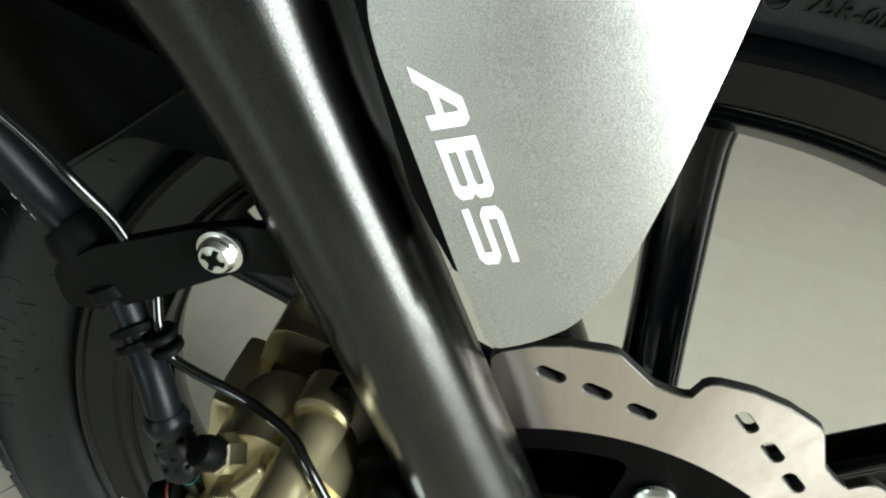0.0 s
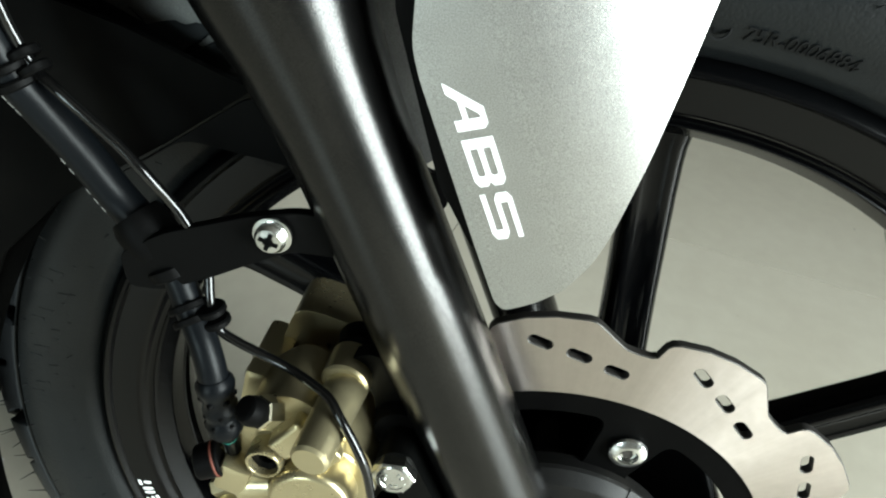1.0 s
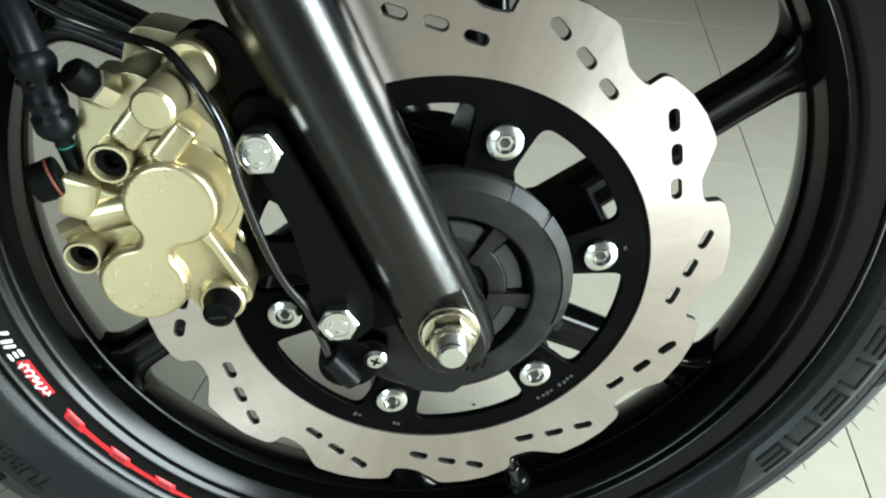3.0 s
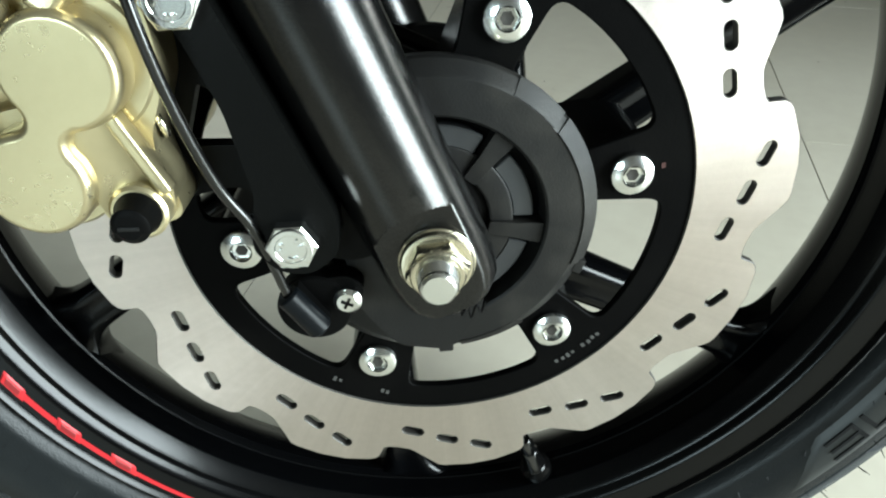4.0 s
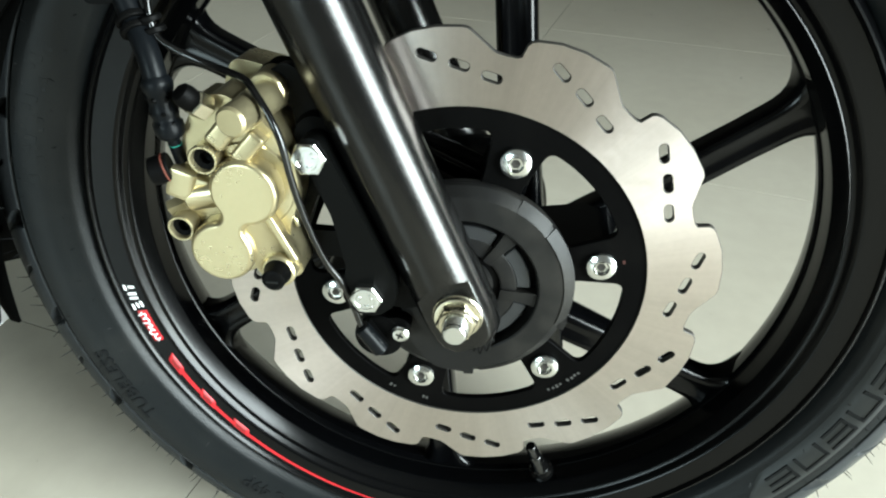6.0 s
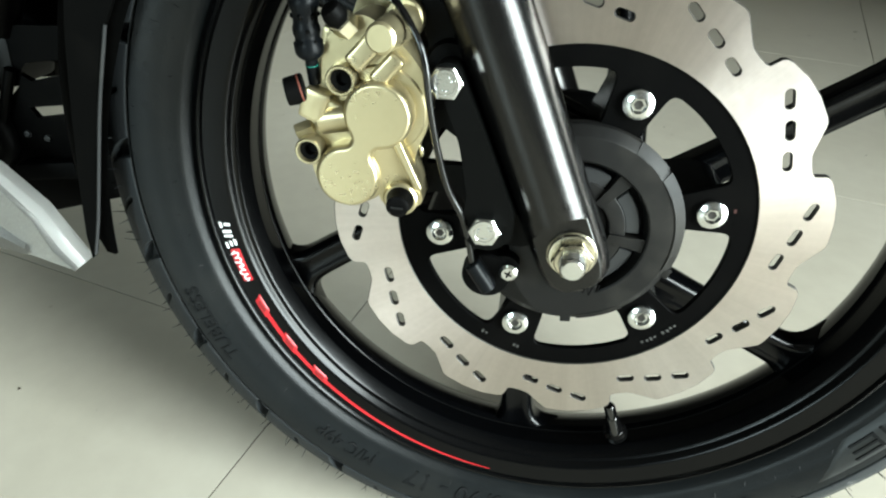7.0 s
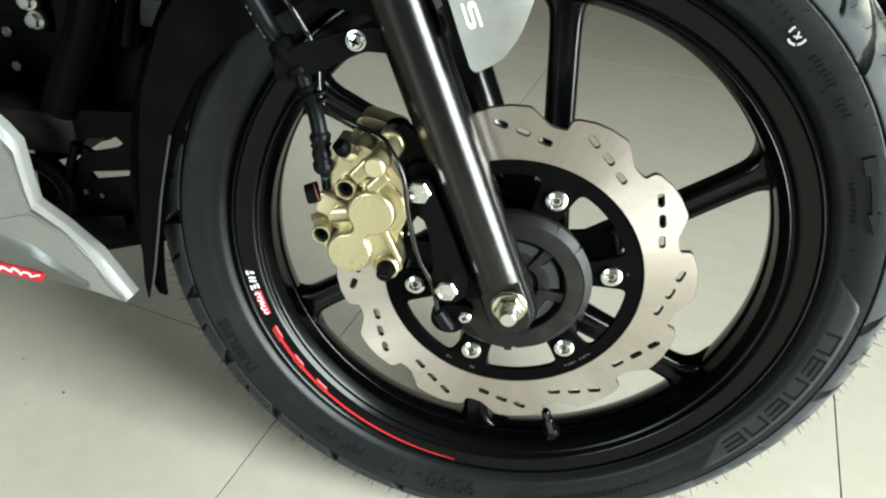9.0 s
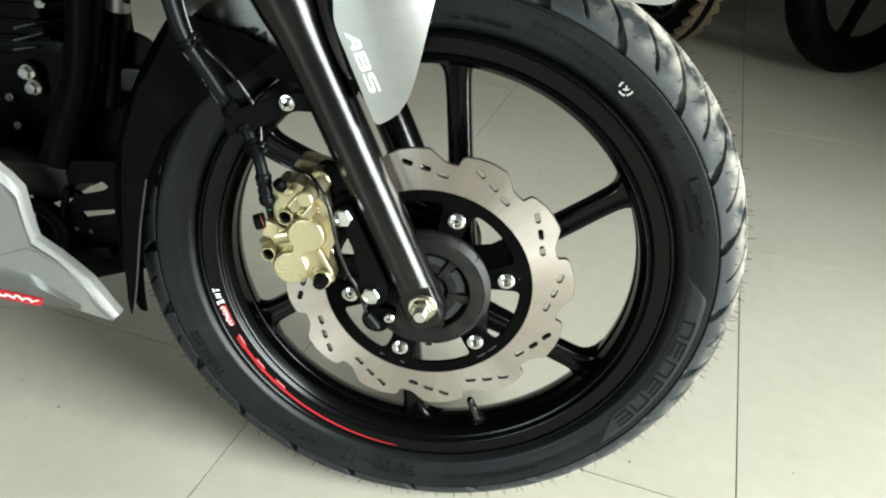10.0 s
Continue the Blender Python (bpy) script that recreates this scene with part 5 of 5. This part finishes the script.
def build_engine():
    """The dark engine front, exhaust header, lower casing and guard seen behind the wheel."""
    eng = part("engine", block((-0.5300, 0.2380, 0.1900), (0.200, 0.160, 0.260), 0.014), ENGINE, BIKE, "black engine front with cooling fins")
    for k in range(9):
        part("cooling_fin", block((-0.4750, 0.2300, 0.1250 + 0.0165 * k), (0.110, 0.160, 0.0032), 0.001), ENGINE, eng)
    part("crankcase", block((-0.5200, 0.2200, 0.0900), (0.230, 0.140, 0.170), 0.012), ENGINE, eng)
    for x, z in ((-0.4462, 0.1407), (-0.4426, 0.1247)):
        part("engine_bolt", hexhead((x, 0.1390, z), 0.0066, 0.006, turn=12, washer=0.0085), ZINC, eng, "zinc flange bolt", 30)
        part("bolt_boss", rod((x, 0.139, z), (x, 0.165, z), 0.012), ENGINE, eng)
    # the first is a bolt, the lower two are added for small glints
    for x, z in ((-0.4209, 0.2100), (-0.4782, 0.1102), (-0.4767, 0.0788)):
        part("small_bolt_glint", hexhead((x, 0.148, z), 0.0050, 0.004, turn=5), ZINC, eng, angle=30)
    # lighter grey bars put in for the glints along the fins
    worn = material("fin_glint_grey", (0.006, 0.0065, 0.0065), 0.45, metal=0.2, var=0.3, scale=120)
    for a, b in (((-0.4491, 0.1856), (-0.4264, 0.1913)), ((-0.4524, 0.1730), (-0.4195, 0.1822)), ((-0.4548, 0.1637), (-0.4322, 0.1672))):
        part("fin_glint", rod((a[0], 0.1390, a[1]), (b[0], 0.1420, b[1]), 0.0026, 0.0012, 12), worn, eng, "grey bar for the glint along a cooling fin")
    part("radiator_bracket", block((-0.3560, 0.1650, 0.1900), (0.030, 0.030, 0.120), 0.004), ENGINE, eng)
    panel = rounded([(-0.3540, 0.2150), (-0.3450, 0.1900), (-0.3185, 0.1885), (-0.3080, 0.1830), (-0.2945, 0.1740), (-0.2900, 0.0900), (-0.3500, 0.0200), (-0.4300, 0.0300), (-0.4200, 0.1500)], 0.004)
    part("inner_panel", plate(panel, [], 0.1360, 0.1420, 0.0015), ENGINE, eng)
    part("frame_tube", rod((-0.3225, 0.1250, 0.2250), (-0.3500, 0.1250, 0.1150), 0.0108, 0.0112, 24), ENGINE, eng, "black frame tube")
    part("tube_sleeve", rod((-0.3110, 0.1250, 0.2900), (-0.3260, 0.1250, 0.2100), 0.0112, 0.0112, 24, 0.0015), SILVER, eng, "bright silver sleeve")
    for x, z, r in ((-0.3531, 0.1717, 0.0052), (-0.3599, 0.1529, 0.0050)):
        part("panel_bolt", hexhead((x, 0.1330, z), r, 0.004, turn=18), ZINC, eng, "dull zinc bolt", 30)
    part("lower_block", block((-0.3220, 0.1280, 0.1440), (0.026, 0.016, 0.024), 0.004), PLASTIC, eng)
    line = glide([(-0.3300, 0.1000, 0.3000), (-0.3440, 0.1000, 0.2200), (-0.3620, 0.1000, 0.1510), (-0.3900, 0.1020, 0.0980), (-0.4110, 0.1040, 0.0580)], 10)
    part("exhaust_pipe", tube(line, 0.0168, 28), ENGINE, BIKE, "matt black exhaust header pipe")
    pan = part("lower_casing", block((-0.4700, 0.1220, 0.0350), (0.145, 0.050, 0.042), 0.010), PLASTIC, BIKE, "dark plastic casing below the exhaust")
    part("casing_hose", tube(glide([(-0.4700, 0.0960, -0.0100), (-0.4500, 0.0940, 0.0080), (-0.4250, 0.0960, -0.0040), (-0.4180, 0.0980, -0.0300), (-0.4350, 0.0990, -0.0500)], 8), 0.0075, 18), BLACK, pan)
    out = rounded([(-0.4400, 0.0500), (-0.3900, 0.0600), (-0.3100, 0.0640), (-0.3150, -0.0600), (-0.3550, -0.0715), (-0.4090, -0.0880), (-0.4500, -0.0900), (-0.4480, -0.0100)], 0.005)
    s1 = rounded([(-0.3960, 0.0250), (-0.3899, 0.0335), (-0.3618, 0.0380), (-0.3560, 0.0325), (-0.3650, 0.0262), (-0.3876, 0.0205)], 0.0015, 3)
    s2 = rounded([(-0.3950, 0.0005), (-0.3900, -0.0072), (-0.3579, -0.0012), (-0.3510, 0.0068), (-0.3700, 0.0042)], 0.0015, 3)
    s3 = rounded([(-0.4270, 0.0075), (-0.3985, 0.0167), (-0.4173, -0.0020)], 0.0012, 3)
    guard = part("engine_guard", plate(out, [s1, s2, s3], 0.1000, 0.1050, 0.001), ENGINE, BIKE, "black slotted guard plate below the engine")
    part("guard_rib", rod((-0.3990, 0.0960, 0.0300), (-0.4250, 0.0960, -0.0300), 0.004), ENGINE, guard)
    part("guard_foot", block((-0.3850, 0.0950, -0.0450), (0.050, 0.014, 0.014), 0.003, Matrix.Rotation(radians(-8), 4, "Y")), BLACK, guard)
    for x, z in ((-0.4010, -0.0200), (-0.3850, -0.0220), (-0.3760, -0.0400)):
        part("guard_rivet", lathe([(0, 0.0995), (0.0028, 0.0995), (0.0024, 0.0975), (0, 0.0968)], 16, x, z), SEGMENT, guard)


def build_other_bike(name, m, mat, label, blocks=True):
    """A motorcycle parked further back: a full front wheel, the rest in plain dark forms."""
    root = empty(name)
    root.matrix_world = m
    tagged(root, label, "motorcycle", "parked motorcycles behind")
    prof = [(0.225, -0.036), (0.245, -0.050), (0.262, -0.052), (0.280, -0.044), (0.292, -0.028), (0.298, -0.010), (0.298, 0.010), (0.292, 0.028), (0.280, 0.044), (0.262, 0.052), (0.245, 0.050), (0.225, 0.036)]
    ty = part("tyre", lathe(prof, 96), BLACK, root)
    for k in range(40 if blocks else 0):
        a = radians(9 * k)
        for side in (-1, 1):
            bm = block((0.2900, side * 0.0215, 0), (0.014, 0.040, 0.0395), 0.002, Matrix.Rotation(radians(side * 28), 4, "X"))
            bm.transform(Matrix.Rotation(-a, 4, "Y"))
            part("tread_block", bm, mat, ty)
    rim = part("rim", lathe([(0.229, -0.036), (0.229, -0.030), (0.205, -0.026), (0.196, -0.010), (0.196, 0.010), (0.205, 0.026), (0.229, 0.030), (0.229, 0.036), (0.215, 0.020), (0.215, -0.020)], 96, closed=True), RIM, root)
    for k in range(6):
        bm = block((0.110, 0, 0), (0.190, 0.030, 0.024), 0.004)
        bm.transform(Matrix.Rotation(radians(60 * k + 12), 4, "Y"))
        part("spoke", bm, RIM, rim)
    part("hub", rod((0, -0.06, 0), (0, 0.06, 0), 0.05), RIM, rim)
    for side in (-0.085, 0.085):
        part("fork_leg", rod((0.010, side, -0.02), (-0.26, side, 0.56), 0.020, 0.024), RIM, root)
    guard = lathe([(0.310, -0.060), (0.318, -0.040), (0.322, 0.0), (0.318, 0.040), (0.310, 0.060)], 72)
    bmesh.ops.bisect_plane(guard, geom=guard.verts[:] + guard.edges[:] + guard.faces[:], plane_co=(0, 0, 0.12), plane_no=(0, 0, 1), clear_inner=True)
    bmesh.ops.solidify(guard, geom=guard.faces[:], thickness=0.003)
    part("mudguard", guard, BLACK, root)
    part("engine", block((-0.62, 0, 0.10), (0.34, 0.26, 0.42), 0.03), ENGINE, root)
    part("fuel_tank", block((-0.60, 0, 0.50), (0.52, 0.28, 0.24), 0.09, seg=4), BLACK, root)
    part("headlamp_cowl", block((-0.20, 0, 0.62), (0.22, 0.26, 0.24), 0.06, seg=4), BLACK, root)
    return root


build_wheel()
build_disc()
build_hub_cover()
build_fork("fork_leg", -0.0214, True)
build_fork("fork_leg", 0.1294, False)
build_axle()
build_caliper()
build_arm()
build_sensor()
build_hose()
build_hose_bracket()
build_fork_cover()
build_mudguard()
build_front_guard()
build_belly()
build_engine()
build_other_bike("motorcycle", pose(0.53, 1.848, 0.298, 0, 0, 290), DUSTYTYRE, "parked motorcycle with a dusty brown tyre tread")
build_other_bike("motorcycle", pose(1.079, 1.636, 0.298, 0, 0, 204), BLACK, "parked motorcycle with a clean black tyre", False)

def build_litter():
    """A few specks of grit on the tiles."""
    rng = random.Random(11)
    grit = material("floor_grit", (0.06, 0.045, 0.03), 0.9, var=0.3)
    spots = [(-0.487, 0.071), (-0.518, 0.048), (0.595, 0.404), (0.444, 0.080), (0.246, 0.072)] + [(rng.uniform(-1.0, 1.3), rng.uniform(-0.3, 1.4)) for _ in range(26)]
    bm = bmesh.new()
    for x, y in spots:
        r = rng.uniform(0.0008, 0.0019)
        ring = [bm.verts.new((x + r * rng.uniform(0.5, 1.3) * math.cos(a), y + r * rng.uniform(0.5, 1.3) * math.sin(a), 0.0002)) for a in [k * math.pi / 3 for k in range(6)]]
        tip = bm.verts.new((x, y, 0.0002 + r * 0.8))
        for k in range(6):
            bm.faces.new((ring[k], ring[(k + 1) % 6], tip))
    ob = part("floor_grit", bm, grit)
    tagged(ob, "small dark specks of grit on the tiles", "grit", kind="stuff")


def build_lint():
    """A curled black thread caught behind the axle nut."""
    line = glide([(0.0085, -0.0330, -0.0235), (0.0105, -0.0335, -0.0195), (0.0118, -0.0330, -0.0245), (0.0135, -0.0335, -0.0190), (0.0152, -0.0330, -0.0225), (0.0166, -0.0325, -0.0180)], 6)
    part("lint_thread", tube(line, 0.00045, 6), BLACK, BIKE, "thin curled black thread behind the axle nut")


build_lint()
build_litter()
build_floor()
